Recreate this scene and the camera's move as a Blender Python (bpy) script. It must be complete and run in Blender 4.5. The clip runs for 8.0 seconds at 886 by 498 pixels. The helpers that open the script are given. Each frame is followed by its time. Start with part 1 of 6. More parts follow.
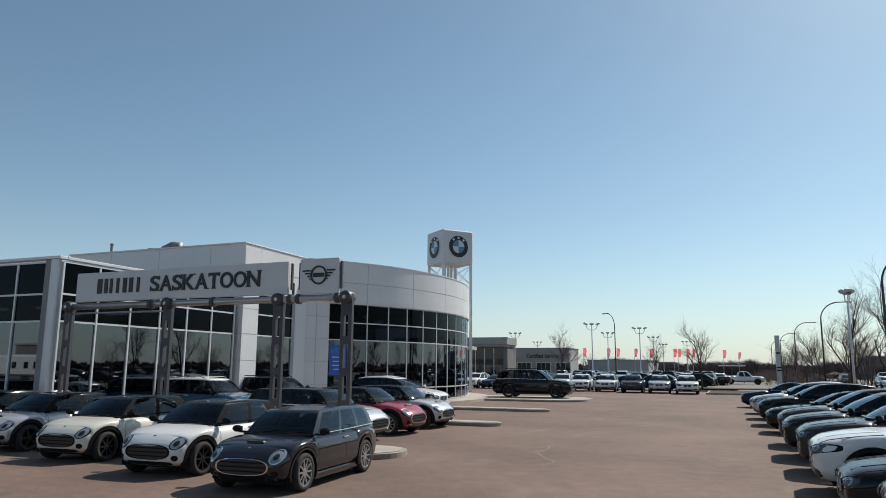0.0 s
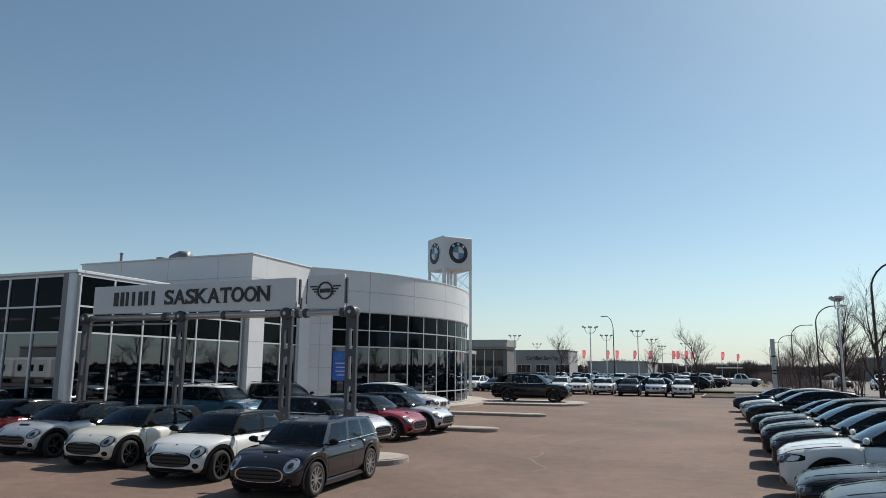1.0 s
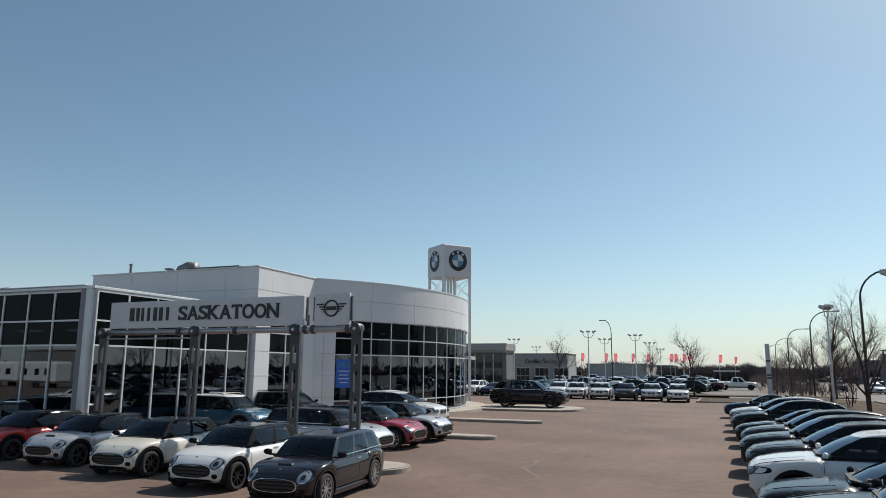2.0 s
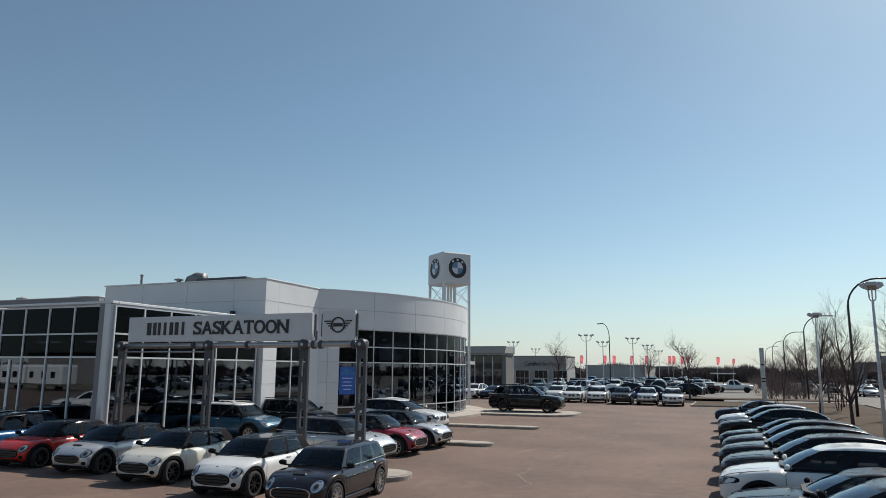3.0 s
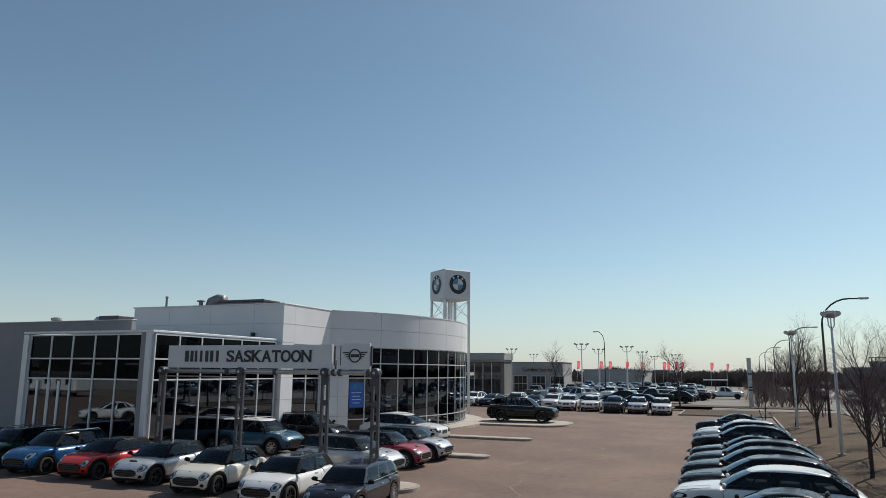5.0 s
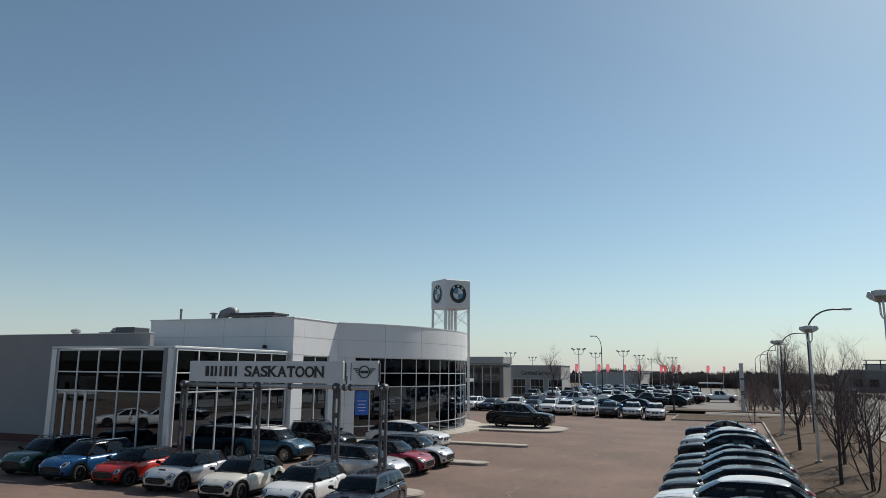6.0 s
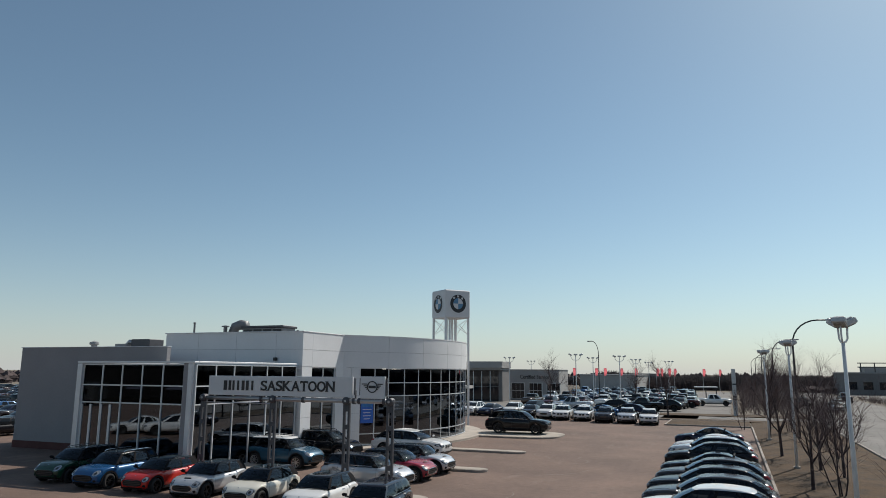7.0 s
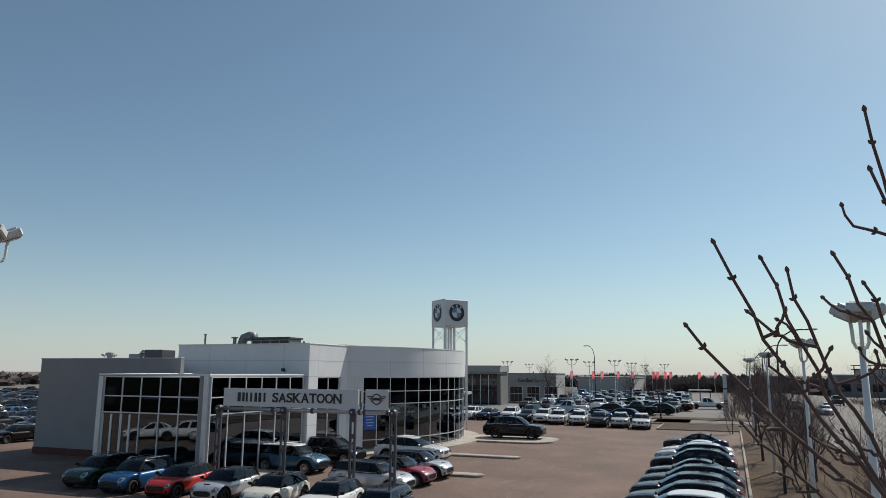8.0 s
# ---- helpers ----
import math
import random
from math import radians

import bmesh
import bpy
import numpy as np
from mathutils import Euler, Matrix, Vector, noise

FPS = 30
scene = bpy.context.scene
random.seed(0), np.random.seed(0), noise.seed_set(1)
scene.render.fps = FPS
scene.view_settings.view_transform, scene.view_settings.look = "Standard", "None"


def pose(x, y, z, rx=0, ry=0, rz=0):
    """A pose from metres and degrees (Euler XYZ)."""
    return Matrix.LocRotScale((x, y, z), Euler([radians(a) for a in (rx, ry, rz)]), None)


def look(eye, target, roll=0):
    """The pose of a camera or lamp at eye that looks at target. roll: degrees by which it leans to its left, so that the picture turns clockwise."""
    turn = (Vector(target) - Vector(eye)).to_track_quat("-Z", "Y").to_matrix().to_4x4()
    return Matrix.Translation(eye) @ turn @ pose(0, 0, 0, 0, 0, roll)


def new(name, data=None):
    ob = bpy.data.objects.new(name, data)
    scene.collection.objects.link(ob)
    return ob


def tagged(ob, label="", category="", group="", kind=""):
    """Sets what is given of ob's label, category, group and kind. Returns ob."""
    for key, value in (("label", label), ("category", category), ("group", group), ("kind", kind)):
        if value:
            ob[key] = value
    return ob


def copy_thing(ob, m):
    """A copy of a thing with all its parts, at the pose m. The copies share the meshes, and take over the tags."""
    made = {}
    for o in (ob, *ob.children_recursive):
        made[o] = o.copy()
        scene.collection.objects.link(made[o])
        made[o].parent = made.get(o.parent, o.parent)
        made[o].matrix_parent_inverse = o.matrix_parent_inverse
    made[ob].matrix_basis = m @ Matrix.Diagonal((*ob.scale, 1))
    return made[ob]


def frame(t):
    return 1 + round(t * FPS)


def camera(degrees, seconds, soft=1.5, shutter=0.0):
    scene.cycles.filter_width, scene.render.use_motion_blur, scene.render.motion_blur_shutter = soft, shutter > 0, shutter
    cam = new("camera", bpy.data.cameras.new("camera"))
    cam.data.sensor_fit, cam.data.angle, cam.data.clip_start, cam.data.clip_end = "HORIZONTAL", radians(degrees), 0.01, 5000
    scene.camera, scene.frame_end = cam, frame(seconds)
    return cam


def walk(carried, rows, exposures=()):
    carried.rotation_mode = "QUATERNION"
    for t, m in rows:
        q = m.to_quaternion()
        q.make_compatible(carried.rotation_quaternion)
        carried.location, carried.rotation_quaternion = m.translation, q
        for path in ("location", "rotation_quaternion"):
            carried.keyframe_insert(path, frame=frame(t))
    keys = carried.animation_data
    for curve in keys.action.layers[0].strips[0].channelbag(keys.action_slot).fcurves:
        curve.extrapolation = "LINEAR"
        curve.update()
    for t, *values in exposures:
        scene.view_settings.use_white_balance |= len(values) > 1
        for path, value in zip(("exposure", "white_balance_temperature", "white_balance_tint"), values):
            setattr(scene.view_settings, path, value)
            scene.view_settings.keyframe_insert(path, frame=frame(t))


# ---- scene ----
cam = camera(64.3, 8.0, soft=0.9)
PATH = [
    (0, (7.567, -24.012, 1.955), (6.825, -22.185, 2.289), 0.4),
    (0.5, (7.796, -24.492, 2.093), (7.053, -22.665, 2.426), 0.5),
    (1, (8.024, -25.075, 2.231), (7.281, -23.249, 2.566), 0.4),
    (1.5, (8.246, -25.64, 2.397), (7.503, -23.814, 2.735), 0.4),
    (3, (9.084, -27.61, 2.982), (8.34, -25.784, 3.32), 0.4),
    (3.5, (9.329, -28.344, 3.167), (8.585, -26.519, 3.507), 0.4),
    (4, (9.635, -29.113, 3.357), (8.891, -27.288, 3.697), 0.4),
    (4.5, (9.971, -30.012, 3.586), (9.227, -28.187, 3.926), 0.5),
    (6, (11.09, -33.204, 4.441), (10.348, -31.378, 4.781), 0.5),
    (6.5, (11.477, -34.361, 4.723), (10.737, -32.535, 5.065), 0.5),
    (7, (11.914, -35.527, 5.025), (11.174, -33.701, 5.368), 0.4),
    (7.5, (12.372, -36.709, 5.351), (11.633, -34.883, 5.694), 0.4),
    (8, (12.886, -37.89, 5.6), (12.148, -36.063, 5.945), 0.3),
]
walk(cam, [(t, look(eye, target, roll)) for t, eye, target, roll in PATH], exposures=((0.0, 0.05), (3.5, -0.04), (8.0, -0.16)))

# ---- world and light ----
SUN_AZ, SUN_EL = radians(66), radians(43)
world = bpy.data.worlds.new("world")
scene.world = world
world.use_nodes = True
wn = world.node_tree.nodes
sky = wn.new("ShaderNodeTexSky")
sky.sky_type, sky.sun_disc = "NISHITA", False
sky.sun_elevation, sky.sun_rotation = SUN_EL, radians(90) - SUN_AZ
sky.altitude, sky.air_density, sky.dust_density, sky.ozone_density = 500, 0.85, 0.75, 1.6
wl = world.node_tree.links
tint = wn.new("ShaderNodeMix")  # cool cast of the clear spring air
tint.data_type, tint.blend_type = "RGBA", "MULTIPLY"
tint.inputs["Factor"].default_value = 1.0
tint.inputs["B"].default_value = (0.86, 1.0, 0.92, 1)
wl.new(sky.outputs[0], tint.inputs["A"])
coord, axis = wn.new("ShaderNodeTexCoord"), wn.new("ShaderNodeSeparateXYZ")  # pale haze that thins out with height
wl.new(coord.outputs["Generated"], axis.inputs[0])
low, thin, dense = wn.new("ShaderNodeMath"), wn.new("ShaderNodeMath"), wn.new("ShaderNodeMath")
low.operation, thin.operation, dense.operation = "SUBTRACT", "POWER", "MULTIPLY_ADD"
low.inputs[0].default_value, low.use_clamp = 1.0, True
thin.inputs[1].default_value = 11.0
dense.inputs[1].default_value, dense.inputs[2].default_value = 0.75, 0.05
wl.new(axis.outputs["Z"], low.inputs[1])
wl.new(low.outputs[0], thin.inputs[0])
wl.new(thin.outputs[0], dense.inputs[0])
haze = wn.new("ShaderNodeMix")
haze.data_type = "RGBA"
haze.inputs["B"].default_value = (5.35, 5.38, 5.45, 1)
wl.new(dense.outputs[0], haze.inputs["Factor"])
wl.new(tint.outputs["Result"], haze.inputs["A"])
wl.new(haze.outputs["Result"], wn["Background"].inputs[0])
wn["Background"].inputs[1].default_value = 0.113
sun = new("sun", bpy.data.lights.new("sun", "SUN"))
sun.data.energy, sun.data.angle, sun.data.color = 4.7, radians(0.55), (1.0, 0.95, 0.87)
sun.matrix_world = look((0, 0, 60), (-math.cos(SUN_EL) * math.cos(SUN_AZ) * 50, -math.cos(SUN_EL) * math.sin(SUN_AZ) * 50, 60 - math.sin(SUN_EL) * 50))


# ---- materials ----
def mat(name, colour, rough=0.5, metal=0.0, spec=0.5, coat=0.0, vary=0.0, scale=3.0, bump=0.0, bscale=60.0, trans=0.0, glow=0.0, rand=0.0):
    """A Principled material with two scales of colour variation and fine relief, in metres."""
    m = bpy.data.materials.new(name)
    m.use_nodes = True
    n, l = m.node_tree.nodes, m.node_tree.links
    p = n["Principled BSDF"]
    p.inputs["Base Color"].default_value = (*colour, 1)
    p.inputs["Roughness"].default_value = rough
    p.inputs["Metallic"].default_value = metal
    p.inputs["Specular IOR Level"].default_value = spec
    p.inputs["Coat Weight"].default_value = coat
    p.inputs["Coat Roughness"].default_value = 0.04
    p.inputs["Transmission Weight"].default_value = trans
    if glow:
        p.inputs["Emission Color"].default_value = (*colour, 1)
        p.inputs["Emission Strength"].default_value = glow
    geo = n.new("ShaderNodeNewGeometry")
    if vary:
        a, b = n.new("ShaderNodeTexNoise"), n.new("ShaderNodeTexNoise")
        for t, s, d in ((a, scale, 6), (b, scale * 14, 3)):
            t.inputs["Scale"].default_value, t.inputs["Detail"].default_value = s, d
            l.new(geo.outputs["Position"], t.inputs["Vector"])
        add = n.new("ShaderNodeMath")
        add.operation = "MULTIPLY_ADD"
        add.inputs[1].default_value = 0.45
        l.new(b.outputs[0], add.inputs[0])
        l.new(a.outputs[0], add.inputs[2])
        r = n.new("ShaderNodeValToRGB")
        e = r.color_ramp.elements
        e[0].position, e[1].position = 0.45, 1.0
        e[0].color = (*[c * (1 - vary) for c in colour], 1)
        e[1].color = (*[min(1, c * (1 + vary)) for c in colour], 1)
        l.new(add.outputs[0], r.inputs[0])
        out = r.outputs[0]
        if rand:
            oi, hs = n.new("ShaderNodeObjectInfo"), n.new("ShaderNodeHueSaturation")
            mr = n.new("ShaderNodeMapRange")
            mr.inputs["To Min"].default_value, mr.inputs["To Max"].default_value = 1 - rand, 1 + rand
            l.new(oi.outputs["Random"], mr.inputs["Value"])
            l.new(mr.outputs[0], hs.inputs["Value"])
            l.new(out, hs.inputs["Color"])
            out = hs.outputs[0]
        l.new(out, p.inputs["Base Color"])
    if bump:
        c, bp = n.new("ShaderNodeTexNoise"), n.new("ShaderNodeBump")
        c.inputs["Scale"].default_value, c.inputs["Detail"].default_value = bscale, 4
        bp.inputs["Strength"].default_value, bp.inputs["Distance"].default_value = bump, 0.02
        l.new(geo.outputs["Position"], c.inputs["Vector"])
        l.new(c.outputs[0], bp.inputs["Height"])
        l.new(bp.outputs[0], p.inputs["Normal"])
    return m


def paint(name, colour, metal=0.0, coat=0.6):
    return mat(name, colour, 0.26, metal, 0.4 if coat > 0.4 else 0.25, coat, vary=0.07, scale=1.6, bump=0.003, bscale=9)


ASPHALT = mat("asphalt", (0.158, 0.100, 0.075), 0.9, vary=0.36, scale=0.22, bump=0.5, bscale=45)


def worn(m, colour, scale, lo, hi, amount, stretch=(1, 1, 1)):
    """Lays stains of another colour over a material where a noise runs high."""
    n, l = m.node_tree.nodes, m.node_tree.links
    p = n["Principled BSDF"]
    base = p.inputs["Base Color"].links[0].from_socket
    geo, mp, t, r, mx = (n.new(k) for k in ("ShaderNodeNewGeometry", "ShaderNodeMapping", "ShaderNodeTexNoise", "ShaderNodeMapRange", "ShaderNodeMix"))
    mp.inputs["Scale"].default_value = stretch
    t.inputs["Scale"].default_value, t.inputs["Detail"].default_value = scale, 5
    r.inputs["From Min"].default_value, r.inputs["From Max"].default_value, r.inputs["To Max"].default_value = lo, hi, amount
    mx.data_type = "RGBA"
    mx.inputs["B"].default_value = (*colour, 1)
    l.new(geo.outputs["Position"], mp.inputs["Vector"])
    l.new(mp.outputs[0], t.inputs["Vector"])
    l.new(t.outputs[0], r.inputs["Value"])
    l.new(r.outputs[0], mx.inputs["Factor"])
    l.new(base, mx.inputs["A"])
    l.new(mx.outputs["Result"], p.inputs["Base Color"])


ROAD = mat("road_asphalt", (0.17, 0.155, 0.14), 0.9, vary=0.25, scale=0.15, bump=0.4, bscale=40)
CONCRETE = mat("concrete", (0.40, 0.345, 0.29), 0.85, vary=0.22, scale=0.8, bump=0.3, bscale=50)
KERB = mat("kerb_concrete", (0.32, 0.275, 0.235), 0.9, vary=0.30, scale=1.2, bump=0.4, bscale=50)
GRASS = mat("dry_grass", (0.070, 0.038, 0.0145), 1.0, vary=0.45, scale=0.5, bump=1.0, bscale=30)
worn(ASPHALT, (0.25, 0.185, 0.145), 0.55, 0.60, 0.74, 0.45, (1.6, 0.5, 1))
worn(ASPHALT, (0.055, 0.042, 0.036), 0.9, 0.62, 0.72, 0.40)
worn(ASPHALT, (0.36, 0.29, 0.24), 26, 0.60, 0.72, 0.55)
worn(ASPHALT, (0.05, 0.038, 0.032), 34, 0.58, 0.70, 0.55)
worn(GRASS, (0.030, 0.021, 0.013), 1.1, 0.52, 0.68, 0.6)
worn(GRASS, (0.11, 0.068, 0.033), 5.0, 0.55, 0.72, 0.6)
DIRT = mat("ground_soil", (0.17, 0.14, 0.105), 1.0, vary=0.4, scale=0.08, bump=0.6, bscale=8)
SNOW = mat("old_snow", (0.62, 0.63, 0.66), 0.8, vary=0.3, scale=0.9, bump=0.8, bscale=6)
PANEL = mat("white_metal_panel", (0.66, 0.66, 0.665), 0.45, vary=0.05, scale=0.6, bump=0.02, bscale=12, rand=0.03)
STUCCO = mat("grey_stucco", (0.27, 0.262, 0.268), 0.85, vary=0.07, scale=0.5, bump=0.25, bscale=70)
ALU = mat("aluminium_frame", (0.60, 0.61, 0.62), 0.4, 0.3, vary=0.06, scale=2)
JOINT = mat("panel_joint", (0.44, 0.44, 0.445), 0.8, vary=0.1)
# indoor shade is put into these wall, ceiling and floor colours
ROOMSHADE = mat("shade_dark_interior", (0.062, 0.064, 0.072), 0.8, vary=0.2, scale=0.7)
FLOORIN = mat("shade_dark_floor", (0.10, 0.10, 0.105), 0.3, vary=0.1, scale=1.0)
SPANDREL = mat("spandrel_glass", (0.012, 0.014, 0.018), 0.03, spec=0.5, vary=0.1, scale=0.5)
SIGNWHITE = mat("sign_white", (0.60, 0.60, 0.605), 0.4, vary=0.04, scale=1.0)
SIGNBLACK = mat("sign_black", (0.012, 0.012, 0.014), 0.45, vary=0.1)
STEEL = mat("grey_painted_steel", (0.066, 0.066, 0.074), 0.5, 0.2, vary=0.15, scale=3, bump=0.03)
TUBE = mat("brushed_tube", (0.40, 0.40, 0.41), 0.35, 0.8, vary=0.12, scale=3)
WHITEPAINT = mat("white_paint_steel", (0.70, 0.70, 0.69), 0.5, vary=0.08, scale=2)
LAMPGREY = mat("lamp_housing", (0.52, 0.52, 0.51), 0.5, vary=0.12, scale=4)
LENS = mat("lamp_lens", (0.30, 0.29, 0.26), 0.15, vary=0.1)
GALV = mat("galvanised_sheet", (0.20, 0.20, 0.205), 0.55, 0.4, vary=0.2, scale=2)
DARKPOLE = mat("dark_pole", (0.05, 0.05, 0.052), 0.5, 0.3, vary=0.15)
BLUE = mat("emblem_blue", (0.085, 0.22, 0.36), 0.35, vary=0.05)
POSTER = mat("poster_blue", (0.020, 0.11, 0.46), 0.4, vary=0.12, scale=1.5)
BARK = mat("bark", (0.062, 0.043, 0.040), 0.95, vary=0.35, scale=6, bump=0.8, bscale=60)
TWIG = mat("twig_bark", (0.125, 0.085, 0.080), 0.9, vary=0.3, scale=8)
PINK = mat("flag_fabric", (0.80, 0.16, 0.20), 0.8, vary=0.12, scale=2)
pn, pl = PINK.node_tree.nodes, PINK.node_tree.links
thru, blend = pn.new("ShaderNodeBsdfTranslucent"), pn.new("ShaderNodeMixShader")
thru.inputs[0].default_value, blend.inputs[0].default_value = (0.85, 0.20, 0.22, 1), 0.55
pl.new(pn["Principled BSDF"].outputs[0], blend.inputs[1])
pl.new(thru.outputs[0], blend.inputs[2])
pl.new(blend.outputs[0], pn["Material Output"].inputs[0])
YELLOW = mat("faded_paint", (0.24, 0.20, 0.165), 0.9, vary=0.4, scale=2.5)
FIRLEAF = mat("conifer", (0.03, 0.04, 0.025), 1.0, vary=0.4, scale=0.3)
BRUSH = mat("far_brush", (0.075, 0.056, 0.054), 1.0, vary=0.4, scale=0.25)
FARWALL = mat("far_wall", (0.34, 0.33, 0.32), 0.9, vary=0.12, scale=0.1)
FARDARK = mat("far_dark_wall", (0.19, 0.18, 0.175), 0.9, vary=0.2, scale=0.1)
ROOFGREY = mat("roof_membrane", (0.30, 0.30, 0.30), 0.9, vary=0.15, scale=0.4)
BRICKRED = mat("red_base_brick", (0.10, 0.04, 0.035), 0.9, vary=0.2, scale=2)
# cars
TYRE = mat("tyre_rubber", (0.020, 0.019, 0.019), 0.85, vary=0.2, scale=4)
RIMBLACK = mat("rim_black", (0.02, 0.02, 0.022), 0.35, 0.4, vary=0.1)
RIMSILVER = mat("rim_silver", (0.55, 0.55, 0.56), 0.3, 0.9, vary=0.08)
TRIM = mat("black_trim", (0.018, 0.0175, 0.019), 0.85, spec=0.04, vary=0.15, scale=4)
CHROME = mat("chrome", (0.75, 0.75, 0.76), 0.12, 1.0)
GRILLE = mat("grille_black", (0.013, 0.013, 0.014), 0.35, vary=0.1)
DARKGLASS = mat("car_glass", (0.010, 0.012, 0.014), 0.03, spec=0.4)
def thin_glass(name, tint, ior=1.42):
    """A thin tinted pane: it lets light through and mirrors more at a slant."""
    m = bpy.data.materials.new(name)
    m.use_nodes = True
    n, l = m.node_tree.nodes, m.node_tree.links
    n.remove(n["Principled BSDF"])
    tr, gl, fr, mx = n.new("ShaderNodeBsdfTransparent"), n.new("ShaderNodeBsdfGlossy"), n.new("ShaderNodeFresnel"), n.new("ShaderNodeMixShader")
    tr.inputs[0].default_value = (*tint, 1)
    gl.inputs["Roughness"].default_value = 0.015
    gl.inputs["Color"].default_value = (0.78, 0.88, 1.0, 1)
    fr.inputs[0].default_value = ior
    l.new(fr.outputs[0], mx.inputs[0])
    l.new(tr.outputs[0], mx.inputs[1])
    l.new(gl.outputs[0], mx.inputs[2])
    l.new(mx.outputs[0], n["Material Output"].inputs[0])
    return m


PANE = thin_glass("tinted_glass", (0.17, 0.18, 0.21), 2.05)
UPPERPANE = thin_glass("dark_upper_glass", (0.075, 0.085, 0.115), 1.16)
WINDSCREEN = thin_glass("windscreen_glass", (0.50, 0.55, 0.55))
CARGLASS = thin_glass("car_glass", (0.30, 0.33, 0.34))
CABIN = mat("cabin_trim", (0.045, 0.044, 0.046), 0.8, vary=0.2, scale=5)
HEADDARK = mat("dark_headlamp_glass", (0.06, 0.065, 0.075), 0.06, 0.2, spec=0.8, vary=0.2, scale=9)
HEADLAMP = mat("headlamp_glass", (0.34, 0.36, 0.39), 0.08, 0.5, spec=0.8, vary=0.2, scale=9)
TAIL = mat("tail_lamp", (0.25, 0.01, 0.012), 0.15, vary=0.1)
C = {
    "white": paint("paint_white", (0.74, 0.73, 0.71)), "cream": paint("paint_cream", (0.70, 0.66, 0.57)),
    "silver": paint("paint_silver", (0.56, 0.56, 0.57), 0.4), "charcoal": mat("paint_charcoal", (0.0125, 0.0105, 0.0150), 0.14, spec=0.45, coat=0.4, vary=0.08, scale=2),
    "black": mat("paint_black", (0.007, 0.0075, 0.010), 0.10, spec=0.35, coat=0.15, vary=0.1, scale=2), "grey": paint("paint_grey", (0.036, 0.035, 0.040), 0.3, 0.2),
    "darkgrey": paint("paint_dark_grey", (0.012, 0.0115, 0.0145), 0.2, 0.2), "red": paint("paint_red", (0.50, 0.022, 0.014)),
    "darkred": paint("paint_dark_red", (0.30, 0.012, 0.030)), "blue": paint("paint_blue", (0.012, 0.080, 0.21), 0.2),
    "teal": paint("paint_teal", (0.018, 0.080, 0.135), 0.3), "navy": paint("paint_navy", (0.012, 0.018, 0.045), 0.2, 0.25),
    "green": paint("paint_green", (0.008, 0.052, 0.026), 0.1), "maroon": paint("paint_maroon", (0.055, 0.008, 0.009)),
    "brown": paint("paint_brown", (0.09, 0.06, 0.045), 0.3),
}


# ---- mesh tools ----
def mesh(name, verts, faces, material, smooth=False):
    me = bpy.data.meshes.new(name)
    me.from_pydata([tuple(v) for v in verts], [], [tuple(f) for f in faces])
    me.materials.append(material)
    if smooth:
        me.polygons.foreach_set("use_smooth", [True] * len(me.polygons))
    me.update()
    return me


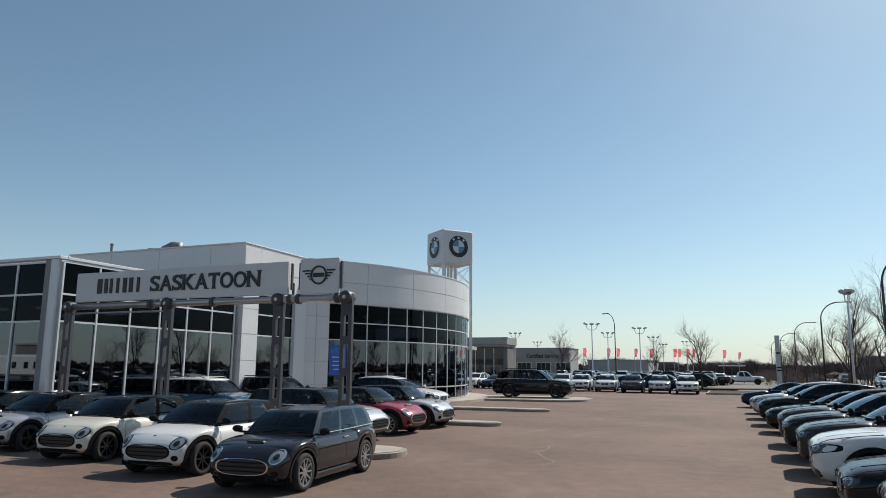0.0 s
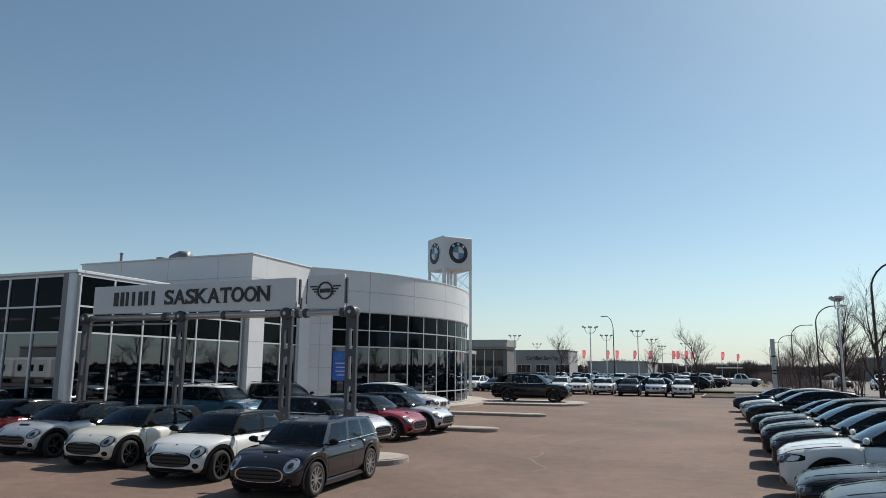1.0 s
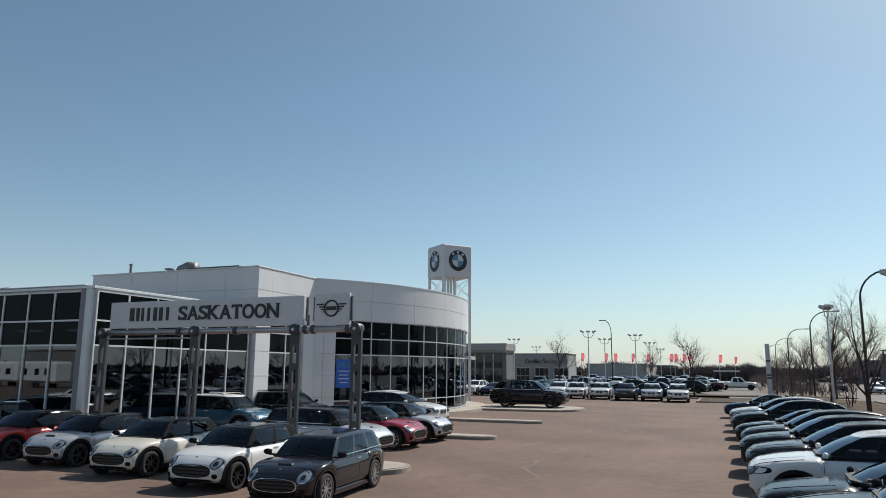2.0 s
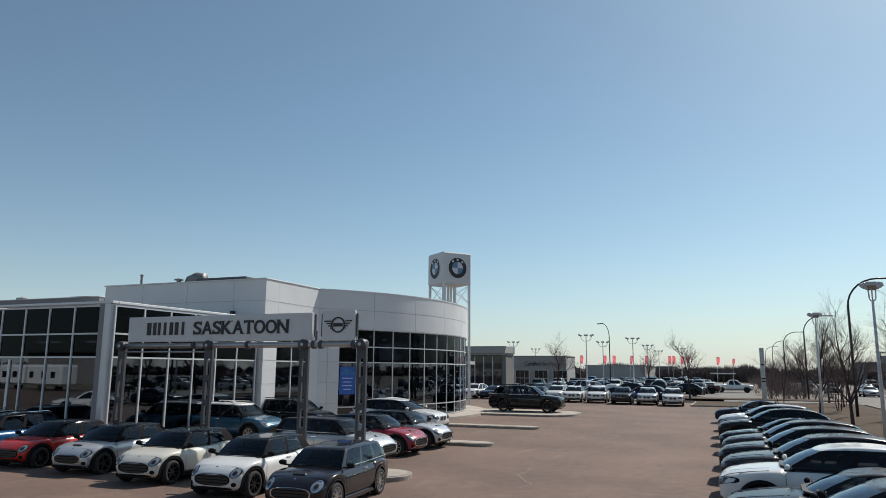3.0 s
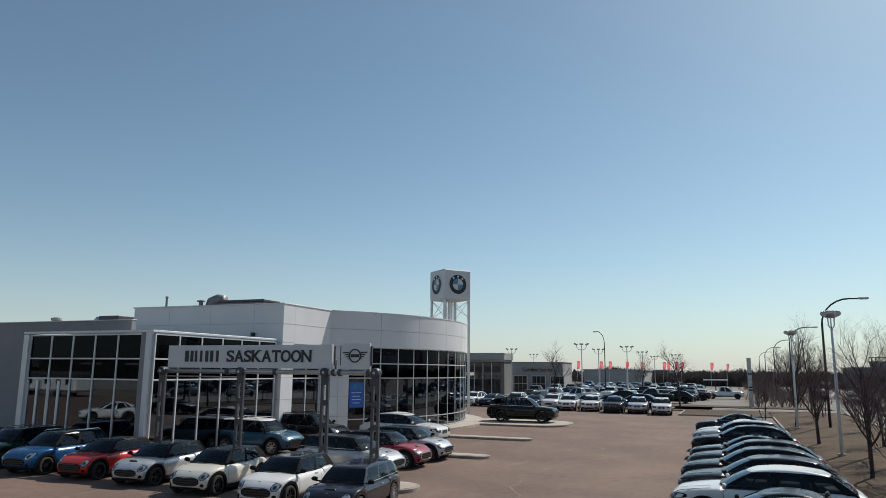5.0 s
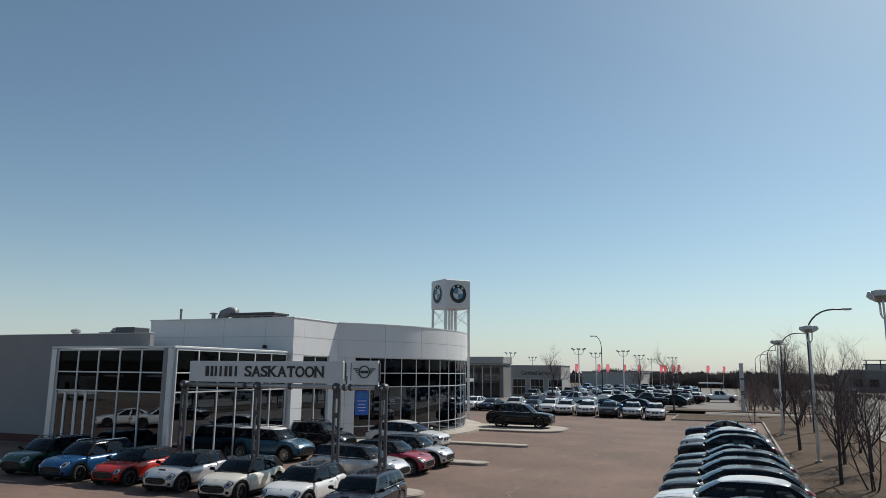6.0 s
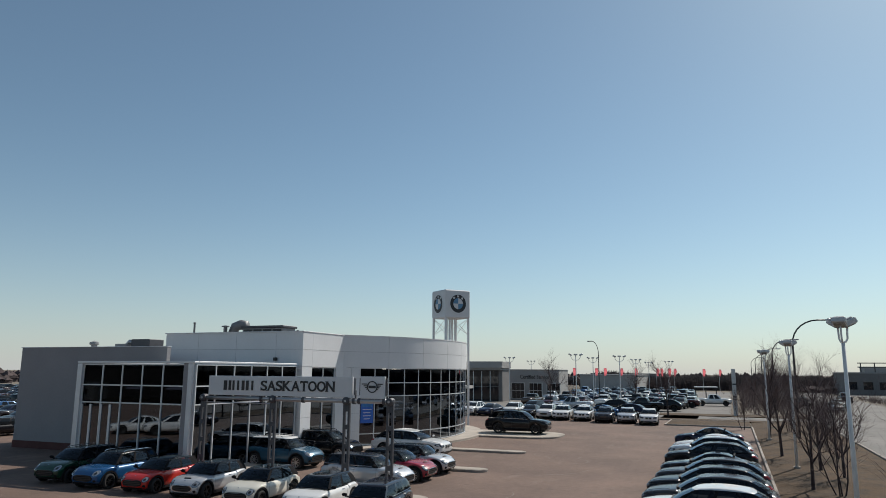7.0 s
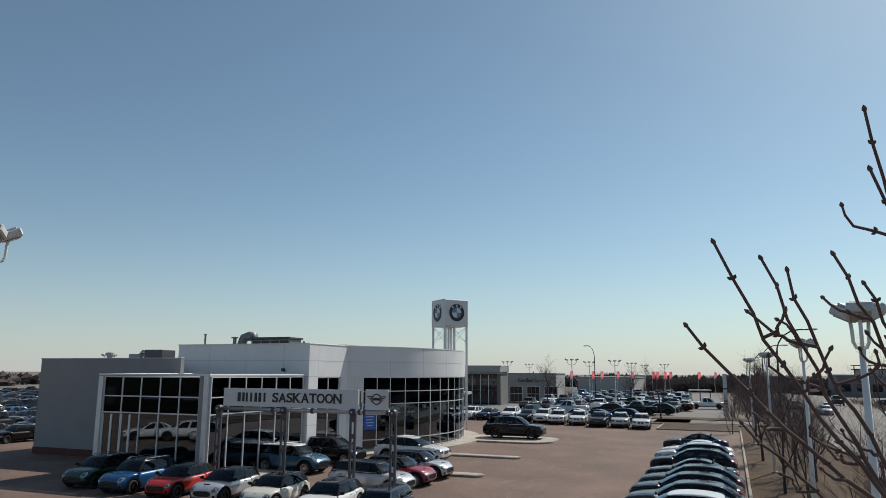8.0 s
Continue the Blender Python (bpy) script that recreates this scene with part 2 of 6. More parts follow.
class Geo:
    """Collects simple solids into one mesh."""

    def __init__(self):
        self.v, self.f = [], []

    def add(self, verts, faces):
        k = len(self.v)
        self.v += [tuple(p) for p in verts]
        self.f += [tuple(i + k for i in f) for f in faces]
        return self

    def box(self, x0, x1, y0, y1, z0, z1, m=None):
        vs = [Vector((x, y, z)) for z in (z0, z1) for x, y in ((x0, y0), (x1, y0), (x1, y1), (x0, y1))]
        if m:
            vs = [m @ p for p in vs]
        return self.add(vs, [(3, 2, 1, 0), (4, 5, 6, 7), (0, 1, 5, 4), (1, 2, 6, 5), (2, 3, 7, 6), (3, 0, 4, 7)])

    def rbox(self, x0, x1, y0, y1, z0, z1, b=0.02, m=None):
        """A box with chamfered edges."""
        cx, cy, cz, hx, hy, hz = (x0 + x1) / 2, (y0 + y1) / 2, (z0 + z1) / 2, (x1 - x0) / 2, (y1 - y0) / 2, (z1 - z0) / 2
        bm = bmesh.new()
        bmesh.ops.create_cube(bm, size=2)
        for q in bm.verts:
            q.co = Vector((q.co.x * hx, q.co.y * hy, q.co.z * hz))
        bmesh.ops.bevel(bm, geom=bm.edges[:], offset=min(b, 0.45 * min(hx, hy, hz) * 2), segments=1, affect="EDGES")
        mm = (m or Matrix()) @ Matrix.Translation((cx, cy, cz))
        bm.verts.index_update()
        self.add([mm @ q.co for q in bm.verts], [[q.index for q in f.verts] for f in bm.faces])
        bm.free()
        return self

    def tube(self, pts, radii, n=8, caps=True):
        """A tube through points with a radius at each."""
        pts = [Vector(p) for p in pts]
        if not hasattr(radii, "__len__"):
            radii = [radii] * len(pts)
        k = len(self.v)
        side = None
        for i, p in enumerate(pts):
            d = (pts[min(i + 1, len(pts) - 1)] - pts[max(i - 1, 0)]).normalized()
            if side is None:
                side = d.orthogonal().normalized()
            side = (side - d * side.dot(d)).normalized()
            up = d.cross(side)
            for j in range(n):
                a = 2 * math.pi * j / n
                self.v.append(tuple(p + (side * math.cos(a) + up * math.sin(a)) * radii[i]))
        for i in range(len(pts) - 1):
            for j in range(n):
                a, b = k + i * n + j, k + i * n + (j + 1) % n
                self.f.append((a, b, b + n, a + n))
        if caps:
            self.f.append(tuple(k + j for j in reversed(range(n))))
            self.f.append(tuple(k + (len(pts) - 1) * n + j for j in range(n)))
        return self

    def prism(self, outline, z0, z1, m=None):
        """An upright solid over a plan outline (counter-clockwise)."""
        n = len(outline)
        vs = [Vector((x, y, z)) for z in (z0, z1) for x, y in outline]
        if m:
            vs = [m @ p for p in vs]
        return self.add(vs, [tuple(reversed(range(n))), tuple(range(n, 2 * n))] + [(i, (i + 1) % n, n + (i + 1) % n, n + i) for i in range(n)])

    def ring(self, r0, r1, z0, z1, n=32, m=None):
        vs = []
        for i in range(n):
            a = 2 * math.pi * i / n
            for r, z in ((r0, z0), (r1, z0), (r1, z1), (r0, z1)):
                vs.append(Vector((r * math.cos(a), r * math.sin(a), z)))
        if m:
            vs = [m @ p for p in vs]
        fs = []
        for i in range(n):
            a, b = 4 * i, 4 * ((i + 1) % n)
            fs += [(a + q, b + q, b + (q + 1) % 4, a + (q + 1) % 4) for q in range(4)]
        return self.add(vs, [tuple(reversed(f)) for f in fs])

    def lathe(self, profile, n=24, m=None):
        """A turned solid about z from (r, z) pairs."""
        vs, fs, k = [], [], len(profile)
        for i in range(n):
            a = 2 * math.pi * i / n
            vs += [Vector((r * math.cos(a), r * math.sin(a), z)) for r, z in profile]
        if m:
            vs = [m @ p for p in vs]
        for i in range(n):
            for j in range(k - 1):
                a, b = i * k + j, ((i + 1) % n) * k + j
                fs.append((a, b, b + 1, a + 1))
        return self.add(vs, fs)

    def mesh(self, name, material, smooth=False):
        return mesh(name, self.v, self.f, material, smooth)


def part(name, geo, material, parent, label="", smooth=False):
    me = geo.mesh(name, material, smooth) if isinstance(geo, Geo) else geo
    ob = new(name, me)
    ob.parent = parent
    if label:
        tagged(ob, label)
    return ob


def thing(name, label, category, group="", m=None, kind=""):
    ob = new(name)
    ob.empty_display_size = 0.2
    tagged(ob, label, category, group, kind)
    if m:
        ob.matrix_basis = m
    return ob


def solid(name, geo, material, label="", category="", group="", kind="", smooth=False):
    ob = new(name, geo.mesh(name, material, smooth))
    return tagged(ob, label, category, group, kind)


# ---- ground ----
g = Geo().add([(-2600, -2600, -0.06), (2600, -2600, -0.06), (2600, 2600, -0.06), (-2600, 2600, -0.06)], [(0, 1, 2, 3)])
solid("ground", g, DIRT, "bare brownish spring soil reaching the horizon", "ground", kind="structure")
g = Geo().box(-170, 13.3, -60, 46.5, -0.5, 0.0)
solid("parking_lot", g, ASPHALT, "worn brown-grey asphalt of the dealership car park", "car park", kind="structure")
g = Geo().box(-170, 11.5, 60.5, 175, -0.5, 0.0).box(-170, -6.1, 46.5, 60.5, -0.5, -0.002).box(4, 8, 46.5, 60.5, -0.5, -0.004)
solid("far_lot", g, ROAD, "pale asphalt of a neighbouring sales lot", "car park", kind="structure")
g = Geo()
nx, ny = 14, 70
for j in range(ny + 1):
    for i in range(nx + 1):
        x, y = 13.45 + 6.6 * i / nx, -58 + 106 * j / ny
        s = math.sin(math.pi * i / nx)
        g.v.append((x, y, 0.02 + 0.22 * s * (0.7 + 0.5 * noise.noise((x * 0.3, y * 0.2, 0)))))
for j in range(ny):
    for i in range(nx):
        a = j * (nx + 1) + i
        g.f.append((a, a + 1, a + nx + 2, a + nx + 1))
solid("grass_verge", g, GRASS, "dry tan grass strip between lot and street", "grass", kind="structure", smooth=True)
g = Geo().box(5.6, 13.3, 38.5, 46.45, -0.3, 0.10).box(1.6, 19.9, 46.6, 49.4, -0.3, 0.07).box(1.6, 19.9, 56.0, 60.4, -0.3, 0.07)
solid("far_verge", g, GRASS, "dry grass verge at the end of the car park", "grass", kind="structure")
g = Geo().box(20.2, 34, -300, 900, -0.5, 0.0)
g.box(-6, 20.2, 49.4, 56.0, -0.5, -0.004)
solid("street", g, ROAD, "sunlit pale asphalt street beside the verge", "street", kind="structure")
g = Geo().box(38, 95, -60, 190, -0.5, 0.0)
solid("side_lot", g, ROAD, "asphalt lot across the street", "car park", kind="structure")
for i, (x0, x1, y0, y1) in enumerate(((13.3, 13.45, -60, 38.5), (20.05, 20.2, -60, 48.2), (5.45, 5.6, 38.5, 46.6), (-6, 13.3, 46.45, 46.6), (5.6, 13.3, 38.35, 38.5))):
    solid("kerb", Geo().rbox(x0, x1, y0, y1, -0.2, 0.13, 0.025), KERB, "weathered concrete kerb edging the car park", "kerb", kind="structure")
# old snow and ice along the street
g = Geo()
for k in range(46):
    x, y = random.uniform(33, 60), random.uniform(-15, 90)
    r, n = random.uniform(0.5, 2.6), 11
    ring = [(x + r * (0.6 + 0.5 * random.random()) * math.cos(2 * math.pi * i / n), y + 2.2 * r * (0.6 + 0.5 * random.random()) * math.sin(2 * math.pi * i / n)) for i in range(n)]
    g.prism(ring, -0.03, 0.05 + 0.1 * random.random())
solid("snow_patches", g, SNOW, "patches of old melting snow on the ground", "snow", kind="stuff")
# pale sealed cracks
rng = random.Random(2)
for k in range(9):
    x, y, a = rng.uniform(2.8, 6.5), rng.uniform(-14, 30), rng.uniform(0, 6.28)
    g, pts = Geo(), []
    for i in range(16):
        a += rng.gauss(0, 0.35)
        x, y = x + 0.28 * math.cos(a), y + 0.28 * math.sin(a)
        w = rng.uniform(0.008, 0.022)
        g.v += [(x - w * math.sin(a), y + w * math.cos(a), 0.004), (x + w * math.sin(a), y - w * math.cos(a), 0.004)]
    g.f = [(2 * i, 2 * i + 1, 2 * i + 3, 2 * i + 2) for i in range(15)]
    solid("crack", g, YELLOW, "pale worn crack line in the asphalt", "crack", "asphalt cracks", "structure")
# faded bay lines
for k in range(9):
    y = -12.0 + 2.55 * k
    solid("bay_line", Geo().box(8.9, 13.2, y - 0.05, y + 0.05, -0.01, 0.004), YELLOW, "worn faded paint line between parking bays", "line", "bay lines", "structure")


def rounded(x0, x1, y0, y1, n=9):
    """Plan of an island with a round end at x1."""
    r = min((y1 - y0) / 2, 2.2)
    pts = [(x0, y0), (x1 - r, y0)]
    if (y1 - y0) / 2 > r:
        pts = [(x0, y0)] + [(x1 - r + r * math.sin(a), y0 + r - r * math.cos(a)) for a in np.linspace(0, math.pi / 2, n)] + [(x1 - r + r * math.cos(a), y1 - r + r * math.sin(a)) for a in np.linspace(0, math.pi / 2, n)]
    else:
        pts = [(x0, y0)] + [(x1 - r + r * math.sin(a), (y0 + y1) / 2 - r * math.cos(a)) for a in np.linspace(0, math.pi, 2 * n)]
    return pts + [(x0, y1)]


def island(x0, x1, y0, y1, label):
    isl = thing("kerb_island", label, "kerb island", "kerb islands")
    out = rounded(x0, x1, y0, y1)
    part("kerb", Geo().prism(out, -0.1, 0.115), KERB, isl)
    part("top_slab", Geo().prism(rounded(x0 + 0.12, x1 - 0.14, y0 + 0.13, y1 - 0.13), 0.08, 0.13), CONCRETE, isl)


island(-6.5, 0.65, -10.2, -8.3, "worn concrete parking island with a rounded end")
island(-6.5, 0.05, -0.5, 0.55, "narrow concrete parking island beside the white hatchback")
island(-8.0, -0.35, 8.3, 9.3, "long narrow concrete parking island")
island(-9.2, -0.8, 18.4, 24.2, "broad concrete island carrying the parked dark SUV")

# ---- dealership ----
DC, DR = Vector((-23.35, 16.39)), 15.27


def arc(r, a):
    return (DC.x + r * math.cos(radians(a)), DC.y + r * math.sin(radians(a)))


def arcwall(r0, r1, a0, a1, z0, z1, n=8, geo=None):
    geo = geo or Geo()
    k = len(geo.v)
    for i in range(n + 1):
        a = a0 + (a1 - a0) * i / n
        for r, z in ((r0, z0), (r1, z0), (r1, z1), (r0, z1)):
            geo.v.append((*arc(r, a), z))
    for i in range(n):
        for q in range(4):
            a, b = k + 4 * i + q, k + 4 * i + (q + 1) % 4
            geo.f.append((a, b, b + 4, a + 4)[::-1])
    geo.f += [(k, k + 1, k + 2, k + 3)[::-1], tuple(k + 4 * n + q for q in range(4))[::1]]
    return geo


pave = [(-12.2, -8.9), (-10.6, -8.9), (-10.6, 5.0)] + [arc(DR + 1.4, a) for a in np.linspace(-33, 62, 30)] + [(-22, 34), (-22, 6)]
solid("pavement", Geo().prism(pave, -0.1, 0.15), CONCRETE, "pale concrete pavement along the curved showroom", "pavement", kind="structure")

house = thing("dealership_building", "white-panelled car showroom with dark glass and curved front", "building")
# grey stucco wing
W = 0.3
for b in ((-31.9, -19.55, -2.0, -1.7, 0.45, 6.4), (-31.9, -31.6, -1.7, 22, 0.45, 6.4), (-31.6, -21.2, 21.7, 22, 0, 6.4)):
    part("wall", Geo().box(*b), STUCCO, house, "plain grey stucco wing wall")
part("wall_base", Geo().box(-31.93, -19.7, -2.03, -1.72, 0, 0.45).box(-31.93, -31.62, -1.72, 22, 0, 0.45), BRICKRED, house, "dark reddish base course")
part("coping", Geo().rbox(-31.98, -19.52, -2.04, -1.66, 6.4, 6.44, 0.012), PANEL, house)
part("roof", Geo().box(-31.6, -22.7, -1.7, 21.7, 5.9, 6.1).box(-22.7, -19.75, -1.7, 1.19, 5.25, 5.35), ROOFGREY, house)
# main upper volume with pier
for b in ((-22.7, -12.35, 1.2, 1.5, 5.3, 7.36), (-22.7, -22.4, 1.5, 22, 0, 7.36), (-22.4, -20, 21.7, 22, 0, 7.36)):
    part("wall", Geo().box(*b), PANEL, house, "white metal panel upper wall")
part("pier", Geo().rbox(-12.9, -12.06, 1.18, 2.3, 0.0, 7.37, 0.01), PANEL, house, "tall white corner pier")
for b in ((-12.4, -12.06, 2.3, 6.2, 5.25, 7.36), (-12.4, -12.06, 5.2, 6.5, 0, 5.25)):
    part("wall", Geo().box(*b), PANEL, house, "white panel wall beside the pier")
part("coping", Geo().rbox(-22.76, -12.02, 1.12, 1.56, 7.36, 7.42, 0.012).rbox(-12.46, -12.02, 1.57, 6.2, 7.36, 7.42, 0.012), PANEL, house)
part("roof", Geo().prism([(-22.4, 1.5), (-12.4, 1.5), (-12.4, 6.2)] + [arc(DR - 0.3, a) for a in np.linspace(-42, 68, 24)] + [(-22.4, 31.5)], 6.85, 7.0), ROOFGREY, house)
part("joint", Geo().box(-22.7, -12.9, 1.188, 1.21, 6.30, 6.325).box(-12.07, -12.05, 2.3, 6.1, 6.30, 6.325), JOINT, house)
for x in (-20.0, -17.0, -14.0):
    part("joint", Geo().box(x - 0.01, x + 0.01, 1.19, 1.21, 5.5, 7.3), JOINT, house)
for z in (1.1, 2.25, 3.4, 4.5, 5.3, 6.31):
    part("joint", Geo().box(-12.89, -12.07, 1.172, 1.19, z - 0.012, z + 0.012).box(-12.07, -12.052, 1.2, 2.29, z - 0.012, z + 0.012), JOINT, house)
# curved fascia panels
edges = [-42.7, -29.5, -17.3, -5, 7.3, 19.5, 31.7, 44, 56, 67]
for a0, a1 in zip(edges, edges[1:]):
    for z0, z1 in ((5.25, 6.295), (6.32, 7.36)):
        part("panel", arcwall(DR - 0.28, DR, a0 + 0.04, a1 - 0.04, z0, z1, 8), PANEL, house)
part("fascia_backing", arcwall(DR - 0.4, DR - 0.03, -42.6, 67, 5.27, 7.34, 40), JOINT, house)
part("coping", arcwall(DR - 0.34, DR + 0.03, -42.7, 67, 7.36, 7.42, 40), PANEL, house, "thin metal coping")
part("soffit", arcwall(DR - 1.4, DR - 0.02, -37.5, 67, 5.20, 5.248, 40), PANEL, house)
for z0, z1 in ((0.12, 1.1), (1.12, 2.25), (2.27, 3.4), (3.42, 4.5), (4.52, 5.24)):
    part("panel", arcwall(DR - 0.3, DR - 0.02, -42.7, -40.2, z0, z1, 3), PANEL, house)
    part("panel", arcwall(DR - 0.3, DR - 0.02, -40.12, -37.6, z0, z1, 3), PANEL, house)
part("panel_backing", arcwall(DR - 0.4, DR - 0.05, -42.7, -37.7, 0.1, 5.2, 5), JOINT, house)
# glazing helpers


def glaze_arc(a0, a1, step, r, rows, parent):
    a, first = a0, True
    while a < a1 - 0.1:
        b = min(a + step, a1)
        win = part("window", arcwall(r - 0.05, r + 0.03, a - 0.11, a + 0.11, rows[0], rows[-1], 1), ALU, parent, "aluminium curtain wall bay")
        for z0, z1 in zip(rows, rows[1:]):
            part("transom", arcwall(r - 0.05, r + 0.026, a + 0.11, b - 0.11, z0 - 0.03, z0 + 0.03, 3), ALU, win)
            pane = part("pane", arcwall(r - 0.012, r, a + 0.1, b - 0.1, z0 + 0.03, z1 - 0.03, 3), UPPERPANE if z0 > 3 else PANE, win)
            pane.visible_shadow = False
        a = b


def glaze_flat(p0, p1, n, rows, parent, doors=()):
    """A straight curtain wall from p0 to p1 with n bays, its outside to the right of the way p0 to p1."""
    p0, p1 = Vector(p0), Vector(p1)
    d = p1 - p0
    L = d.length
    m = pose(p0.x, p0.y, 0, 0, 0, math.degrees(math.atan2(d.y, d.x)))
    s = L / n
    for i in range(n):
        x0, x1 = i * s, (i + 1) * s
        g = Geo().rbox(x0 - 0.035, x0 + 0.035, -0.05, 0.07, 0.1, rows[-1], 0.006, m)
        if i == n - 1:
            g.rbox(x1 - 0.035, x1 + 0.035, -0.05, 0.07, 0.1, rows[-1], 0.006, m)
        win = part("window", g, ALU, parent, "aluminium curtain wall bay")
        for z0, z1 in zip(rows, rows[1:]):
            part("transom", Geo().box(x0 + 0.035, x1 - 0.035, -0.045, 0.06, z0 - 0.03, z0 + 0.03, m), ALU, win)
            pane = part("pane", Geo().box(x0 + 0.03, x1 - 0.03, 0.0, 0.012, z0 + 0.03, z1 - 0.03, m), UPPERPANE if z0 > 3 else PANE, win)
            pane.visible_shadow = False
        part("transom", Geo().box(x0 + 0.035, x1 - 0.035, -0.045, 0.06, rows[-1] - 0.03, rows[-1] + 0.03, m), ALU, win)
        if i in doors:
            part("stile", Geo().box(x0 + s * 0.45, x0 + s * 0.55, -0.04, 0.05, 0.12, rows[1] - 0.1, m).box(x0 + 0.035, x0 + 0.11, -0.035, 0.04, 0.12, rows[1] - 0.1, m), ALU, win)


ROWS3 = (0.16, 3.36, 4.24, 5.28)
glaze_flat((-19.6, -7.75), (-12.95, -7.75), 5, ROWS3, house, doors=(0, 1))
glaze_flat((-12.3, -7.7), (-12.3, 0.9), 6, ROWS3, house)
glaze_flat((-12.2, 2.35), (-12.2, 5.15), 2, (0.16, 3.36, 4.3, 5.22), house)
glaze_arc(-37.6, -29.2, 4.2, DR - 0.12, (0.2, 0.9, 3.36, 4.24, 5.2), house)
glaze_arc(-29.2, 62, 5.25, DR - 0.12, (0.2, 0.9, 3.36, 4.24, 5.2), house)
part("pier", Geo().rbox(-12.93, -12.63, -7.86, -7.5, 0.1, 5.36, 0.012), STUCCO, house, "grey corner column")
part("pier", Geo().rbox(-12.63, -12.36, -7.9, -7.72, 0.1, 5.36, 0.012), ALU, house, "pale aluminium corner strip")
part("cornice", Geo().rbox(-19.95, -12.22, -7.92, -7.62, 5.35, 5.45, 0.012).rbox(-12.42, -12.22, -7.61, 0.95, 5.35, 5.45, 0.012).rbox(-19.95, -19.6, -7.61, 1.1, 5.35, 5.45, 0.012), ALU, house, "white metal cornice over the glass box")
part("jamb", Geo().rbox(-19.95, -19.62, -7.9, -7.6, 0.1, 5.32, 0.01), ALU, house)
part("wall", Geo().box(-19.95, -19.7, -7.6, -1.7, 0.1, 5.32), STUCCO, house)
part("roof", Geo().box(-19.7, -12.45, -7.6, 1.18, 5.15, 5.3), ROOFGREY, house)
# inside: rooms seen through the glass, their shade put into dark surface colours
part("floor", Geo().box(-19.6, -12.4, -7.6, 1.1, 0.05, 0.155).prism([(-22, 7)] + [arc(DR - 0.6, a) for a in np.linspace(-30, 60, 16)] + [(-22, 30)], 0.05, 0.155), FLOORIN, house, "showroom floor coloured dark for the room's shade")
part("inner_wall", Geo().box(-19.55, -12.6, 0.95, 1.15, 0.15, 5.1).box(-21.8, -21.6, 6, 32, 0.15, 6.8).box(-21.6, -12.5, 6.6, 6.8, 0.15, 5.2).box(-15.3, -15.1, 2.3, 6.6, 0.15, 5.2), ROOMSHADE, house)
part("inner_ceiling", Geo().prism([(-21.6, 6.8), (-13, 6.8)] + [arc(DR - 0.7, a) for a in np.linspace(-29, 62, 20)] + [(-21.6, 31)], 5.3, 5.36).box(-19.5, -12.5, -7.5, 0.9, 5.05, 5.12), ROOMSHADE, house)
for x, y in ((-18.2, -5.6), (-15.4, -5.6), (-18.2, -2.4), (-15.4, -2.4)):
    part("ceiling_lamp", Geo().rbox(x - 0.55, x + 0.55, y - 0.12, y + 0.12, 4.0, 4.08, 0.02), mat("lamp_glow", (1.0, 0.93, 0.8), 0.5, glow=2.0), house, "glowing ceiling strip lamp")
for x, y in ((-15.5, 12), (-14.5, 17), (-16, 22), (-18.5, 15)):
    part("ceiling_lamp", Geo().lathe([(0, 5.2), (0.16, 5.2), (0.16, 5.28), (0, 5.28)], 12, Matrix.Translation((x, y, 0))), mat("lamp_glow", (1.0, 0.93, 0.8), 0.5, glow=2.0), house)
poster = part("poster", arcwall(DR - 0.117, DR - 0.106, -37.2, -33.7, 1.6, 3.1, 8), POSTER, house, "blue promotional poster behind glass")
part("poster_picture", arcwall(DR - 0.106, DR - 0.103, -36.9, -34.0, 2.66, 2.98, 6), mat("poster_green", (0.03, 0.16, 0.40), 0.4, vary=0.4, scale=3), poster)
for a0, a1, z in ((-36.7, -34.2, 2.46), (-36.5, -34.5, 2.25), (-36.6, -34.3, 2.05), (-36.3, -34.6, 1.85)):
    part("poster_line", arcwall(DR - 0.106, DR - 0.102, a0, a1, z, z + 0.045, 4), SIGNWHITE, poster)
# wall lamp on the upper wall
part("wall_lamp", Geo().rbox(-14.05, -13.85, 0.98, 1.19, 5.62, 5.82, 0.03), SIGNBLACK, house)


def roof_vent(x, y, z, h, r, cap):
    v = thing("roof_vent", "galvanised vent pipe standing on the flat roof", "vent", "roof vents")
    part("pipe", Geo().lathe([(r, z), (r, z + h)], 12, Matrix.Translation((x, y, 0))), GALV, v, smooth=True)
    part("cap", Geo().lathe([(0.0, z + h + 0.12), (r * cap, z + h + 0.07), (r * cap, z + h), (0, z + h)], 12, Matrix.Translation((x, y, 0))), GALV, v)


roof_vent(-22.0, 3.0, 7.0, 1.15, 0.07, 1.4)
roof_vent(-20.2, 4.0, 7.0, 0.95, 0.13, 2.0)
roof_vent(-15.0, 5.0, 7.0, 0.62, 0.06, 1.6)
hv = thing("rooftop_duct", "curved galvanised duct on a rooftop unit", "rooftop unit")
part("elbow", Geo().tube([(-20.0, 4.6, 7.0), (-20.0, 4.6, 7.6), (-19.85, 4.6, 7.98), (-19.4, 4.6, 8.12), (-18.9, 4.6, 8.05)], 0.34, 12), GALV, hv, smooth=True)
part("unit_box", Geo().rbox(-18.85, -15.6, 4.1, 5.6, 7.0, 7.85, 0.03), GALV, hv)
part("rim", Geo().rbox(-18.95, -15.5, 4.0, 5.7, 7.85, 8.0, 0.03), STEEL, hv)
for q in range(4):
    part("grille", Geo().rbox(-18.7 + 0.78 * q, -18.05 + 0.78 * q, 4.06, 4.1, 7.25, 7.75, 0.01), SIGNBLACK, hv)
